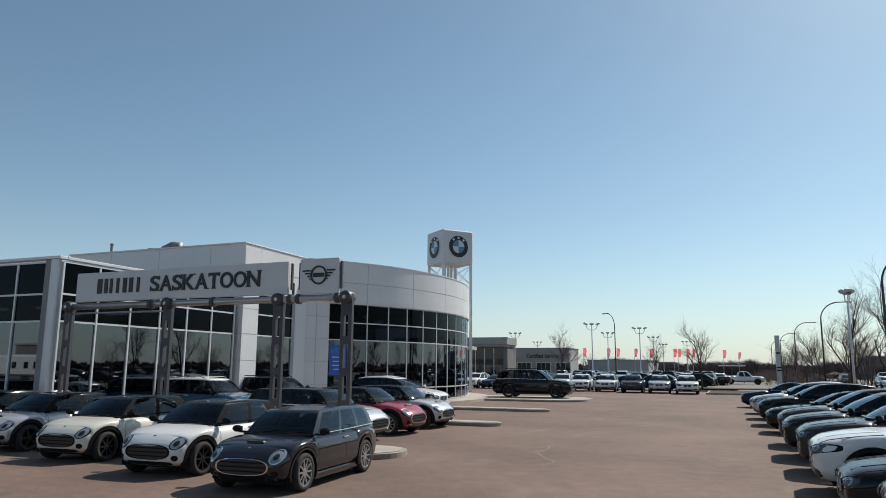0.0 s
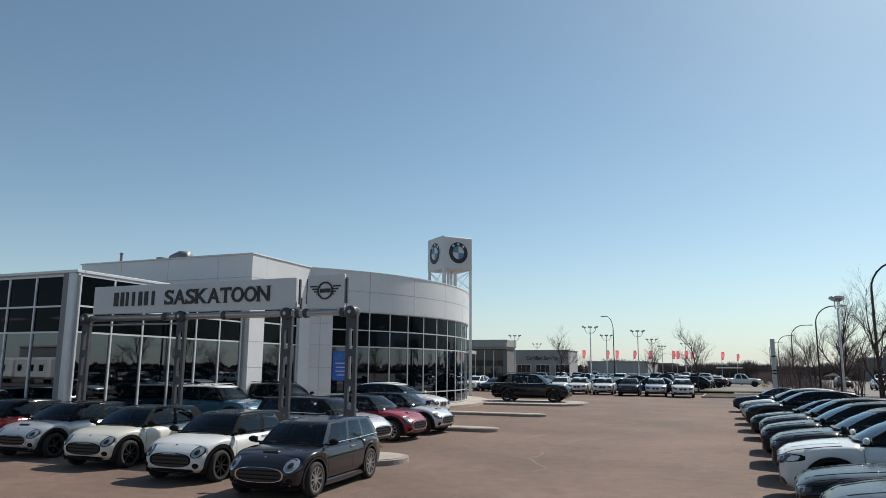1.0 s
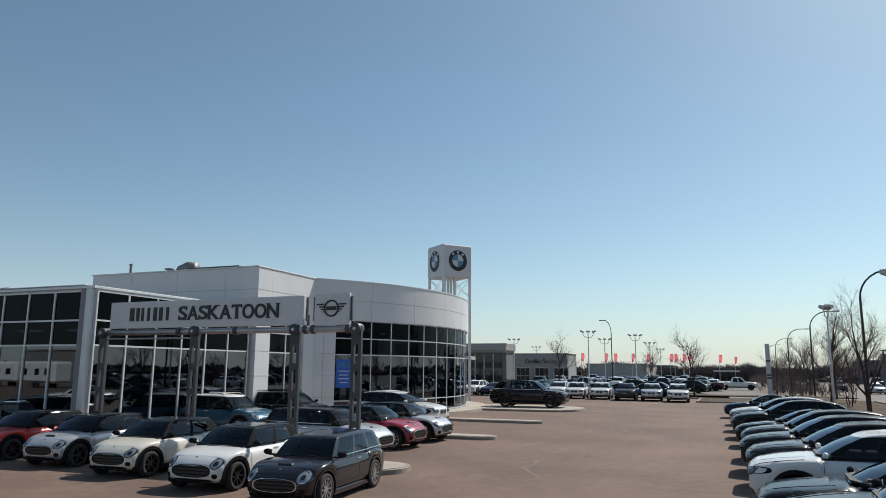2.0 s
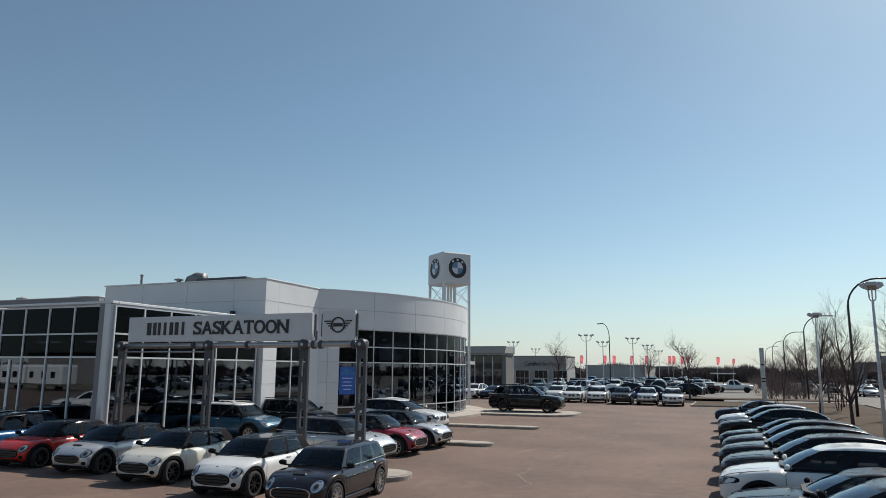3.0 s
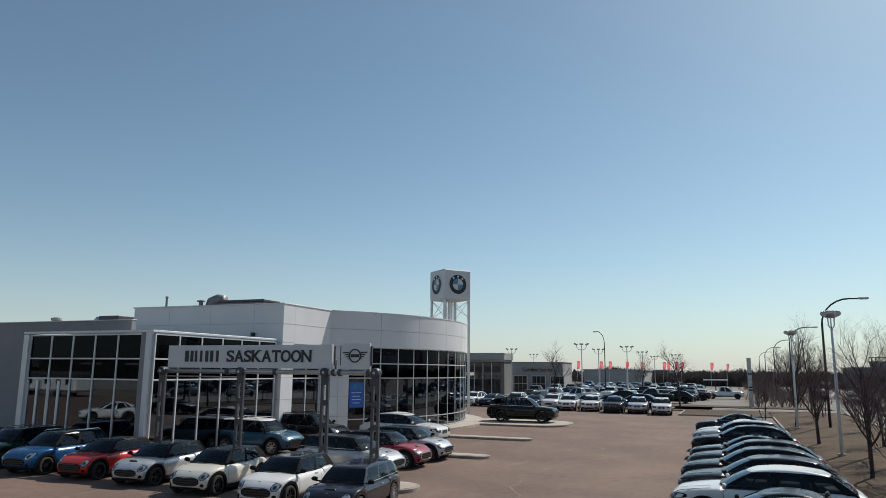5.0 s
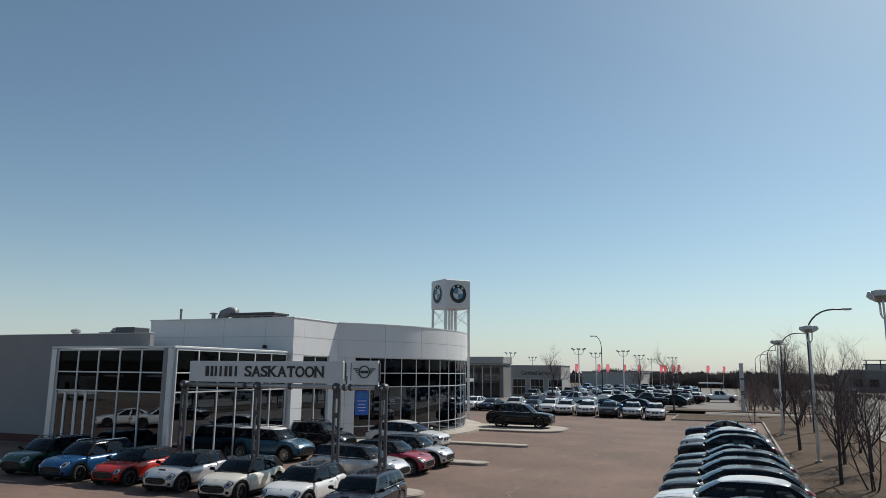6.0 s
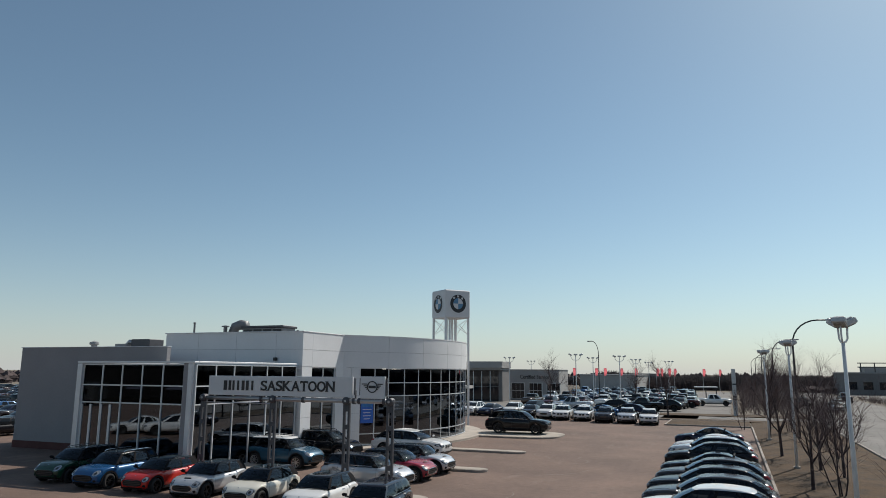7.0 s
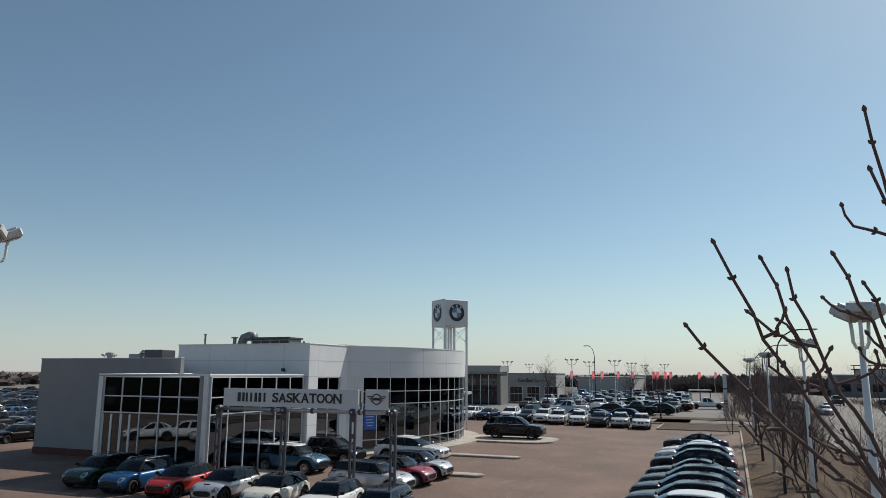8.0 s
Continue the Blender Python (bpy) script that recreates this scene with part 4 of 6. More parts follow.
def greenhouse(k, shape):
    """Cells of the cabin: windows, pillars and roof, from stacked rings."""
    xf0, xf1, xr1, xr0, wb, wt = k["gh"]
    H = k["H"]
    posts = k["posts"]
    s = sorted({0.0, 1.0} | {v for p in posts for v in p})
    ss = sorted(set(s) | {(a + b) / 2 for a, b in zip(s, s[1:]) if b - a > 0.15})
    fr = np.linspace(-0.94, 0.94, 7)
    levels = (0.0, 0.28, 0.55, 0.78, 0.87, 0.93, 0.975, 1.0)
    rings = []
    for f in levels:
        q = min(1.0, f / 0.93)
        xf = xf0 + (xf1 - xf0) * q + 0.05 * math.sin(math.pi * q)
        xr = xr0 + (xr1 - xr0) * q - 0.05 * math.sin(math.pi * q)
        w = wb + (wt - wb) * q + 0.025 * math.sin(math.pi * q)
        inset = 0.0 if f <= 0.93 else (0.05 if f < 0.99 else 0.16)
        xf, xr, w = xf - inset * 1.2, xr + inset * 1.2, w - inset
        zb = k["belt"] - 0.05
        z = zb + (H - 0.015 - zb) * f
        ring = [(xf - 0.17 * y * y, y * w, z + (0.012 * (1 - y * y) if f > 0.9 else 0)) for y in fr]
        sx0, sx1 = xf - 0.17 * 0.94 ** 2 - 0.05, xr + 0.12
        ring += [(sx0 + (sx1 - sx0) * t, w * (1 - 0.05 * (2 * t - 1) ** 2), z) for t in ss]
        ring += [(xr + 0.10 * y * y, y * w, z) for y in fr[::-1]]
        ring += [(sx0 + (sx1 - sx0) * t, -w * (1 - 0.05 * (2 * t - 1) ** 2), z) for t in ss[::-1]]
        xm, hl, drop = (xf + xr) / 2, (xf - xr) / 2, (0.035 if k["face"] == "round" else 0.085) * f ** 3
        ring = [(x, y, z_ - drop * min(1.3, abs((x - xm) / hl)) ** 2.3) for x, y, z_ in ring]
        rings.append(ring)
    n, nf, ns = len(rings[0]), len(fr), len(ss)
    top = 4

    def quad(geo, i, j):
        a, b = rings[i][j], rings[i][(j + 1) % n]
        c, d = rings[i + 1][(j + 1) % n], rings[i + 1][j]
        geo.add([a, b, c, d], [(0, 1, 2, 3)])

    out = {"windscreen": Geo(), "rear_window": Geo(), "roof": Geo()}
    run, was = 0, None
    for j in range(n):
        if j < nf - 1:
            key = "windscreen"
        elif nf <= j < nf + ns - 1 or 2 * nf + ns <= j < 2 * nf + 2 * ns - 1:
            left = j < nf + ns
            t = j - nf if left else ns - 2 - (j - 2 * nf - ns)
            mid = (ss[t] + ss[t + 1]) / 2
            if any(a <= mid <= b for a, b in posts):
                key = "pillar"
            else:
                gap = [i for i, (a, b) in enumerate(zip(posts, posts[1:])) if a[1] <= mid <= b[0]]
                key = ("w", left, gap[0] if gap else 0)
        elif nf + ns <= j < 2 * nf + ns - 1:
            key = "rear_window"
        else:
            key = "pillar"
        if key == "pillar":
            run += was != "pillar"
            was, key = "pillar", ("p", run)
        else:
            was = key
        for i in range(len(levels) - 1):
            where = "roof" if i >= top else (("p", "sill") if key == "rear_window" and i < 1 else key)
            quad(out.setdefault(where, Geo()), i, j)
    out["roof"].add(rings[-1], [tuple(range(n))])
    return out


def weld(geo):
    """Joins equal corners, so that smooth shading runs on."""
    seen, new_v, idx = {}, [], []
    for p in geo.v:
        q = tuple(round(c, 5) for c in p)
        if q not in seen:
            seen[q] = len(new_v)
            new_v.append(p)
        idx.append(seen[q])
    geo.f = [tuple(idx[i] for i in f) for f in geo.f]
    geo.v = new_v
    return geo


def car(kind, body, label, m, roof=None, pillar=None, rim=RIMSILVER, spokes=10, group="parked cars", scale=0.95, simple=False, name="car", stripes=False):
    k = KINDS[kind]
    sh = Shape(k)
    paintwork = C[body]
    roofm = C[roof] if roof else paintwork
    pil = C[pillar] if pillar else TRIM
    c = thing(name, label, "car", group, m)
    c.scale = (scale, scale, scale)
    part("body", sh.shell(not simple), paintwork, c, smooth=True)
    gh = greenhouse(k, sh)
    part("windscreen", weld(gh["windscreen"]), DARKGLASS if simple else WINDSCREEN, c, smooth=True)
    part("rear_window", weld(gh["rear_window"]), DARKGLASS if simple else CARGLASS, c, smooth=True)
    roof_geo = gh["roof"]
    if simple:
        sides = {}
        for key, geo in gh.items():
            if isinstance(key, tuple):
                (sides.setdefault(key[1], Geo()) if key[0] == "w" else gh["roof"]).add(geo.v, geo.f)
        for key, geo in sides.items():
            part("side_window", weld(geo), DARKGLASS, c, smooth=True)
        gh = {}
    part("roof", weld(roof_geo), roofm, c, smooth=True)
    for key, geo in gh.items():
        if isinstance(key, tuple):
            part("side_window" if key[0] == "w" else "pillar", weld(geo), CARGLASS if key[0] == "w" else pil, c, smooth=True)
    L, W = k["L"], k["W"]
    part("underbody", Geo().box(-L / 2 + 0.25, L / 2 - 0.25, -W / 2 + 0.22, W / 2 - 0.22, k["low"] - 0.02, 0.62), TRIM, c)
    for xw in sh.wheels:
        for s in (1, -1):
            wheel(c, xw, s * (W / 2 - 0.115), k["r"], rim, spokes, simple)
    if simple:
        for s in (1, -1):
            part("headlight", patch(sh, oval(s * W * 0.36, sh.top(L / 2 * 0.93) - 0.16, 0.16, 0.08, 3, 8), 0.012), HEADLAMP, c)
        part("grille", patch(sh, oval(0, (sh.top(L / 2) + k["low"]) / 2 + 0.06, W * 0.22, 0.10, 4, 10), 0.012), GRILLE, c)
        return c
    # cabin: a dark shelf at the window line with seats, wheel and cowl
    xf0, xf1, xr1, xr0, gw, gt = k["gh"]
    zc = max(sh.top(xf0 - 0.15), sh.top(xr0 + 0.15)) + 0.035
    part("cabin_shelf", Geo().prism([(xf0 - 0.10, -gw * 0.5), (xf0 - 0.10, gw * 0.5), (xf0 - 0.3, gw * 0.93), (xr0 + 0.2, gw * 0.93), (xr0 + 0.2, -gw * 0.93), (xf0 - 0.3, -gw * 0.93)][::-1], zc - 0.03, zc), CABIN, c)
    part("dashboard", Geo().rbox(xf0 - 0.75, xf0 - 0.30, -gw * 0.88, gw * 0.88, zc - 0.02, zc + 0.05, 0.03), CABIN, c)
    part("steering_wheel", Geo().ring(0.155, 0.185, -0.015, 0.015, 18, pose(xf0 - 0.92, 0.36, zc + 0.03, 0, 65, 0)), CABIN, c)
    for xs_ in (xf0 - 1.35, xf0 - 2.15):
        if xs_ > xr0 + 0.35:
            for s in (1, -1):
                seat = part("seat", Geo().rbox(-0.09, 0.09, -0.24, 0.24, -0.05, 0.20, 0.06, pose(xs_, s * 0.36, zc, 0, -12, 0)), CABIN, c)
                part("headrest", Geo().rbox(-0.05, 0.05, -0.13, 0.13, 0.22, 0.36, 0.04, pose(xs_, s * 0.36, zc, 0, -12, 0)), CABIN, seat)
    if k["face"] == "round":
        part("cowl", Geo().tube([(xf0 - 0.155 * y * y + 0.03, y * gw * 0.97, sh.top(xf0) + 0.012) for y in np.linspace(-0.95, 0.95, 9)], 0.019, 6), TRIM, c)
    for s in (0.15, -0.45) if k["face"] == "round" else ():
        part("wiper", Geo().tube([(xf0 - 0.02, s, sh.top(xf0) + 0.045), (xf0 - 0.10 - 0.1 * abs(s), s + 0.45, sh.top(xf0) + 0.075)], 0.009, 5), TRIM, c)
    # sills, arches, handles, mirrors, seams
    for s in (1, -1):
        x0, x1 = sh.wheels[1] + sh.arch, sh.wheels[0] - sh.arch
        y = s * (W / 2 - 0.03)
        part("sill", Geo().rbox(x0, x1, min(y, y - s * 0.2), max(y, y - s * 0.2), k["low"] - 0.03, k["low"] + 0.09, 0.02), TRIM if k["clad"] else paintwork, c)
        for xw in sh.wheels:
            g = Geo()
            ring0, ring1 = sh.arch * 0.985, sh.arch + (0.075 if k["clad"] else 0.03)
            pts = []
            for a in np.linspace(-0.32, math.pi + 0.32, 19):
                for r in (ring0, ring1):
                    x, z = xw + r * math.cos(a), k["r"] + r * math.sin(a)
                    pts.append((x, z))
            for d in (0.014, -0.08):
                for x, z in pts:
                    yy = W / 2 * (1 - 0.02 * (abs(x) * 2 / L) ** 2 - ((0.20 if k["face"] == "round" else 0.13) if x > 0 else 0.14) * (abs(x) * 2 / L) ** 5)
                    g.v.append((x, s * (yy + d), max(z, k["low"] - 0.02)))
            q = len(pts)
            for i in range(18):
                a = 2 * i
                g.f += [(a, a + 1, a + 3, a + 2)[::s], (a + 1, a + 1 + q, a + 3 + q, a + 3)[::s], (a, a + 2, a + 2 + q, a + q)[::s]]
            part("wheel_arch", g, TRIM if k["clad"] else paintwork, c)
        for f in ((0.30,) if kind == "hatch" else (0.28, 0.60)):
            xh = k["gh"][0] + (k["gh"][3] - k["gh"][0]) * (f + 0.16)
            zh = k["belt"] - 0.115
            yh = s * (sh.side(xh, zh) + 0.006)
            part("door_handle", Geo().rbox(xh - 0.11, xh + 0.11, yh - 0.022, yh + 0.022, zh - 0.018, zh + 0.018, 0.012), CHROME if k["face"] == "round" else paintwork, c)
        xm = k["gh"][0] - 0.24
        ym = s * (W / 2 + 0.07)
        zm = k["belt"] + 0.075
        mir = part("mirror", Geo().lathe([(0, -0.1), (0.05, -0.095), (0.085, -0.05), (0.095, 0.0), (0.085, 0.05), (0.05, 0.095), (0, 0.1)], 14, Matrix.Translation((xm, ym, zm)) @ Matrix.Diagonal((0.6, 0.95, 0.66, 1) if k["face"] == "kidney" else (0.75, 1.0, 0.72, 1)) @ pose(0, 0, 0, 90, 0, 0)), paintwork if k["face"] == "kidney" and body == "white" else TRIM, c, smooth=True)
        part("stalk", Geo().box(xm - 0.04, xm + 0.02, min(s * (W / 2 - 0.14), s * (W / 2 + 0.03)), max(s * (W / 2 - 0.14), s * (W / 2 + 0.03)), zm - 0.075, zm - 0.04), TRIM, mir)
        part("mirror_glass", Geo().box(xm - 0.076, xm - 0.071, ym - 0.07, ym + 0.07, zm - 0.045, zm + 0.045), CHROME, mir)
        for f in ((0.03, 0.53) if kind == "hatch" else (0.03, 0.40, 0.72)):
            xs = k["gh"][0] - 0.1 + (k["gh"][3] - k["gh"][0]) * f
            g = Geo()
            zs = np.linspace(k["low"] + 0.13, k["belt"] - 0.07, 9)
            zs = [z for z in zs if min(abs(xs - w) for w in sh.wheels) > sh.arch * 1.05 or z > k["r"] + sh.arch * 1.02]
            if len(zs) < 3:
                continue
            for z in zs:
                y = s * (sh.side(xs, z) + 0.0025)
                g.v += [(xs - 0.005, y, z), (xs + 0.005, y, z)]
            for i in range(len(zs) - 1):
                g.f.append((2 * i, 2 * i + 1, 2 * i + 3, 2 * i + 2)[::-s])
            part("door_seam", g, GRILLE, c)
        # belt moulding
        g = Geo()
        xs = np.linspace(k["gh"][0] - 0.25, k["gh"][3] + 0.15, 12)
        g.tube([(x, s * (k["gh"][4] + 0.012 - 0.04 * ((x - np.mean(xs)) / 1.3) ** 2), k["belt"] + 0.012 + 0.03 * (xs[0] - x) / 2.5) for x in xs], 0.012, 6)
        part("belt_moulding", g, CHROME if kind in ("estate", "sedan", "large_suv") else TRIM, c)
        if k["rails"]:
            z = k["H"] - 0.02
            part("roof_rail", Geo().tube([(k["gh"][1] - 0.25, s * (k["gh"][5] - 0.04), z - 0.02), (k["gh"][1] - 0.4, s * (k["gh"][5] - 0.03), z + 0.045), (k["gh"][2] + 0.35, s * (k["gh"][5] - 0.03), z + 0.045), (k["gh"][2] + 0.2, s * (k["gh"][5] - 0.04), z - 0.02)], 0.018, 6), CHROME if body in ("green", "blue", "teal") else TRIM, c)
    nose = sh.top(L / 2 * 0.94)
    if k["face"] == "round":
        for s in (1, -1):
            o = oval(s * W * 0.355, nose - 0.05, 0.12, 0.12, 2, 22)
            h = part("headlight", patch(sh, o, 0.012), HEADLAMP, c, "round headlight with bright ring")
            part("bezel", frame_patch(sh, o, 0.88, 0.022), TRIM if kind == "hatch" else CHROME, h)
            part("inner_lens", patch(sh, oval(s * W * 0.355, nose - 0.05, 0.05, 0.05, 2, 12), 0.02), GRILLE, h)
            part("fog_light", patch(sh, oval(s * W * 0.36, k["low"] + 0.19, 0.055, 0.055, 2, 14), 0.012), TRIM, c)
            part("tail_light", patch(sh, oval(s * W * 0.38, k["belt"] - 0.2, 0.075, 0.15, 3, 14), 0.012, -1), TAIL, c)
            xq = xf0 + 0.16
            part("side_scuttle", Geo().rbox(xq - 0.13, xq + 0.10, s * (sh.side(xq, k["belt"] - 0.14) + 0.004) - 0.012, s * (sh.side(xq, k["belt"] - 0.14) + 0.004) + 0.012, k["belt"] - 0.175, k["belt"] - 0.105, 0.01), CHROME if stripes else TRIM, c)
        xq = L / 2 * 0.90
        part("emblem", Geo().lathe([(0, 0.012), (0.018, 0.010), (0.02, 0.0)], 14, pose(xq, 0, sh.top(xq) + 0.018, 0, 35, 0) @ Matrix.Diagonal((1, 1.7, 1, 1))), CHROME, c)
        part("antenna", Geo().tube([(xr1 + 0.25, 0, k["H"] - 0.03), (xr1 + 0.05, 0, k["H"] + 0.13)], [0.008, 0.004], 6), TRIM, c)
        part("rear_view_mirror", Geo().rbox(xf1 + 0.02, xf1 + 0.05, -0.12, 0.12, k["H"] - 0.19, k["H"] - 0.125, 0.012), CABIN, c)
        gz = k["low"] + 0.295
        o = oval(0, gz, W * 0.30, 0.145, 2.8, 28)
        gr = part("grille", patch(sh, o, 0.006), GRILLE, c, "black oval grille")
        part("grille_frame", frame_patch(sh, o, 0.94, 0.02), CHROME if stripes else TRIM, gr)
        for q in (-0.075, 0.0, 0.075):
            part("grille_bar", patch(sh, oval(0, gz + q, W * 0.265, 0.011, 8, 16), 0.018), TRIM, gr)
        o = oval(0, k["low"] + 0.075, W * 0.31, 0.045, 4, 24)
        lo = part("lower_intake", patch(sh, o, 0.008), GRILLE, c)
        if stripes:
            for s in (1, -1):
                part("intake_trim", frame_patch(sh, oval(s * W * 0.31, k["low"] + 0.09, 0.09, 0.045, 3, 16), 0.8, 0.02), CHROME, lo)
            xq = L / 2 * 0.80
            part("bonnet_scoop", Geo().rbox(xq - 0.07, xq + 0.05, -0.18, 0.18, sh.top(xq) - 0.01, sh.top(xq) + 0.045, 0.02), GRILLE, c)
    else:
        for s in (1, -1):
            o = oval(s * W * 0.355, nose - 0.13, 0.215, 0.085, 3.0, 24, lean=s * 0.14)
            h = part("headlight", patch(sh, o, 0.010), HEADDARK, c, "slim clear headlight")
            part("bezel", frame_patch(sh, o, 0.93, 0.016), TRIM, h)
            for q in (-0.09, 0.06):
                part("inner_lens", frame_patch(sh, oval(s * (W * 0.355 + q), nose - 0.13 + 0.14 * q, 0.052, 0.05, 2, 14), 0.72, 0.02), HEADLAMP, h)
            o = oval(s * 0.165, nose - 0.165, 0.145, 0.135, 4, 20)
            gr = part("grille", patch(sh, o, 0.006), GRILLE, c, "upright black grille half")
            part("grille_frame", frame_patch(sh, o, 0.9, 0.024), CHROME, gr)
            xs = np.linspace(xf0 + 0.12, L / 2 - 0.10, 8)
            part("bonnet_crease", Geo().tube([(x, s * (0.52 - 0.16 * (x - xs[0]) / (xs[-1] - xs[0])), sh.top(x) + 0.012) for x in xs], 0.011, 6), paintwork, c, smooth=True)
            part("bonnet_seam", Geo().tube([(x, s * (sh.half(x) - 0.115), sh.top(x) - 0.008) for x in xs], 0.007, 5), GRILLE, c)
            part("air_intake", patch(sh, oval(s * W * 0.33, k["low"] + 0.17, 0.17, 0.07, 3, 16), 0.008), GRILLE, c)
            part("tail_light", patch(sh, oval(s * W * 0.34, k["belt"] - 0.13, 0.2, 0.07, 3, 16), 0.012, -1), TAIL, c)
        part("lower_intake", patch(sh, oval(0, k["low"] + 0.13, W * 0.24, 0.07, 4, 20), 0.008), GRILLE, c)
        part("emblem", patch(sh, oval(0, nose - 0.01, 0.04, 0.03, 2, 12), 0.01), ALU, c)
    return c


def place(x, y, heading, z=0.0):
    return pose(x, y, z, 0, 0, heading)


FRONT = "hatchbacks facing the drive"
# front row, noses towards the drive; x of the centre, y of the front bumper
car("estate", "charcoal", "dark charcoal estate car with silver multi-spoke wheels", place(0.28, -12.78, -86), roof="charcoal", pillar="charcoal", rim=RIMSILVER, spokes=10, group=FRONT, scale=0.875, stripes=True)
car("hatch", "white", "white two-door hatchback with black roof and black wheels", place(-2.33, -12.12, -87), roof="black", rim=RIMBLACK, spokes=8, group=FRONT, scale=0.92)
car("hatch", "cream", "cream white hatchback with black roof and black grille", place(-5.45, -11.4, -87), roof="black", rim=RIMBLACK, spokes=8, group=FRONT, scale=0.92)
car("hatch", "silver", "silver white hatchback with bonnet scoop and black roof", place(-8.45, -10.85, -87), roof="black", rim=RIMBLACK, spokes=5, group=FRONT, stripes=True, scale=0.92)
car("hatch", "red", "bright red hatchback with black roof", place(-11.2, -10.65, -87), roof="black", rim=RIMBLACK, spokes=8, group=FRONT, scale=0.92)
car("crossover", "blue", "blue crossover with black roof and bright roof rails", place(-13.9, -10.5, -87), roof="black", rim=RIMBLACK, spokes=8, group=FRONT, scale=0.92)
car("crossover", "green", "dark green crossover with bright roof rails", place(-16.7, -10.05, -87), roof="black", rim=RIMBLACK, spokes=8, group=FRONT, scale=0.92)
# second row, noses to the aisle
SECOND = "cars behind the gantry sign"
car("estate", "silver", "silver grey estate car behind the sign posts", place(-3.45, -6.4, -2), roof="darkgrey", group=SECOND, scale=0.97, stripes=True)
car("hatch", "darkred", "dark red hatchback with black roof", place(-3.2, -3.95, -2), roof="black", group=SECOND, scale=0.98, stripes=True)
car("hatch", "silver", "silver hatchback with black roof and dark wheels", place(-3.25, -1.4, -2), roof="black", rim=RIMBLACK, spokes=8, group=SECOND, scale=0.98, stripes=True)
car("suv", "white", "white compact SUV beside the curved showroom", place(-6.2, 4.3, -2), roof="white", group=SECOND, scale=1.0)
car("crossover", "teal", "teal crossover with white roof and mirrors", place(-10.65, -2.4, -2), roof="white", rim=RIMSILVER, spokes=8, group=SECOND, scale=1.0)
car("crossover", "black", "black crossover parked by the white pier", place(-10.75, 2.1, -2), roof="black", group=SECOND, scale=1.0)
car("large_suv", "black", "large black SUV standing on the broad kerb island", place(-4.6, 21.9, 1, 0.13), roof="black", rim=RIMBLACK, spokes=10, group="display cars", scale=1.0)
# aisle row, noses to the aisle
ROW = "cars along the verge"
for kind, col, y, x, lab in (
    ("sedan", "navy", 18.3, 7.95, "dark navy saloon"), ("sedan", "white", 12.4, 8.25, "white saloon with tinted glass"),
    ("suv", "silver", 8.5, 8.3, "pale silver SUV"), ("suv", "darkgrey", 4.9, 8.4, "dark grey SUV"), ("sedan", "black", 1.5, 8.5, "black saloon with chrome window line"),
    ("suv", "grey", -2.6, 8.65, "mid grey SUV with roof rails"), ("suv", "darkgrey", -5.4, 8.6, "dark grey SUV"), ("suv", "grey", -8.0, 8.7, "grey SUV"),
    ("suv", "white", -10.6, 8.7, "white SUV with black trim"), ("sedan", "darkgrey", -13.2, 8.8, "dark grey saloon"), ("suv", "grey", -15.8, 8.9, "grey SUV"), ("sedan", "silver", -18.4, 8.9, "silver saloon")):
    car(kind, col, lab + " parked along the verge", place(x + KINDS[kind]["L"] * 0.475, y, 178), roof=col, pillar="black" if col != "white" else None, group=ROW)
# far row facing the camera's side
FAR = "cars across the end of the lot"
for kind, col, x, y in (("suv", "white", -5.0, 42.2), ("suv", "white", -2.65, 42.0), ("suv", "grey", -0.15, 40.4), ("suv", "silver", 2.1, 40.4), ("suv", "white", 4.4, 39.2)):
    car(kind, col, f"{col} car parked nose-out at the lot's far end", place(x - 0.45, y + 0.3, -86), roof=col, group=FAR, scale=0.96)


# ---- trees ----
def grow(geo, twigs, p, d, length, r, level, rng, up):
    """One branch and its children; thick ones go to the limbs, thin ones to the twigs."""
    n = 4 if level > 1 else 3
    pts, rad, q = [p], [r], p
    for i in range(n):
        d = (d + Vector((rng.gauss(0, 0.10), rng.gauss(0, 0.10), rng.gauss(0, 0.05) + up))).normalized()
        q = q + d * (length / n)
        pts.append(q)
        rad.append(r * (1 - 0.55 * (i + 1) / n))
    (geo if level >= 3 else twigs).tube(pts, rad, 7 if level >= 3 else (4 if level == 2 else 3), caps=False)
    if level == 0:
        return
    kids = {4: 8, 3: 6, 2: 6, 1: 5}[level]
    for k in range(kids):
        f = 0.25 + 0.75 * (k + rng.random() * 0.6) / kids
        i = min(n - 1, int(f * n))
        base = pts[i].lerp(pts[i + 1], f * n - i)
        side = d.orthogonal().normalized()
        side.rotate(Matrix.Rotation(rng.random() * 6.283 + k * 2.4, 3, d))
        nd = (d * rng.uniform(0.75, 1.1) + side * rng.uniform(0.55, 0.95)).normalized()
        grow(geo, twigs, base, nd, length * rng.uniform(0.42, 0.66), rad[i] * 0.55, level - 1, rng, up)


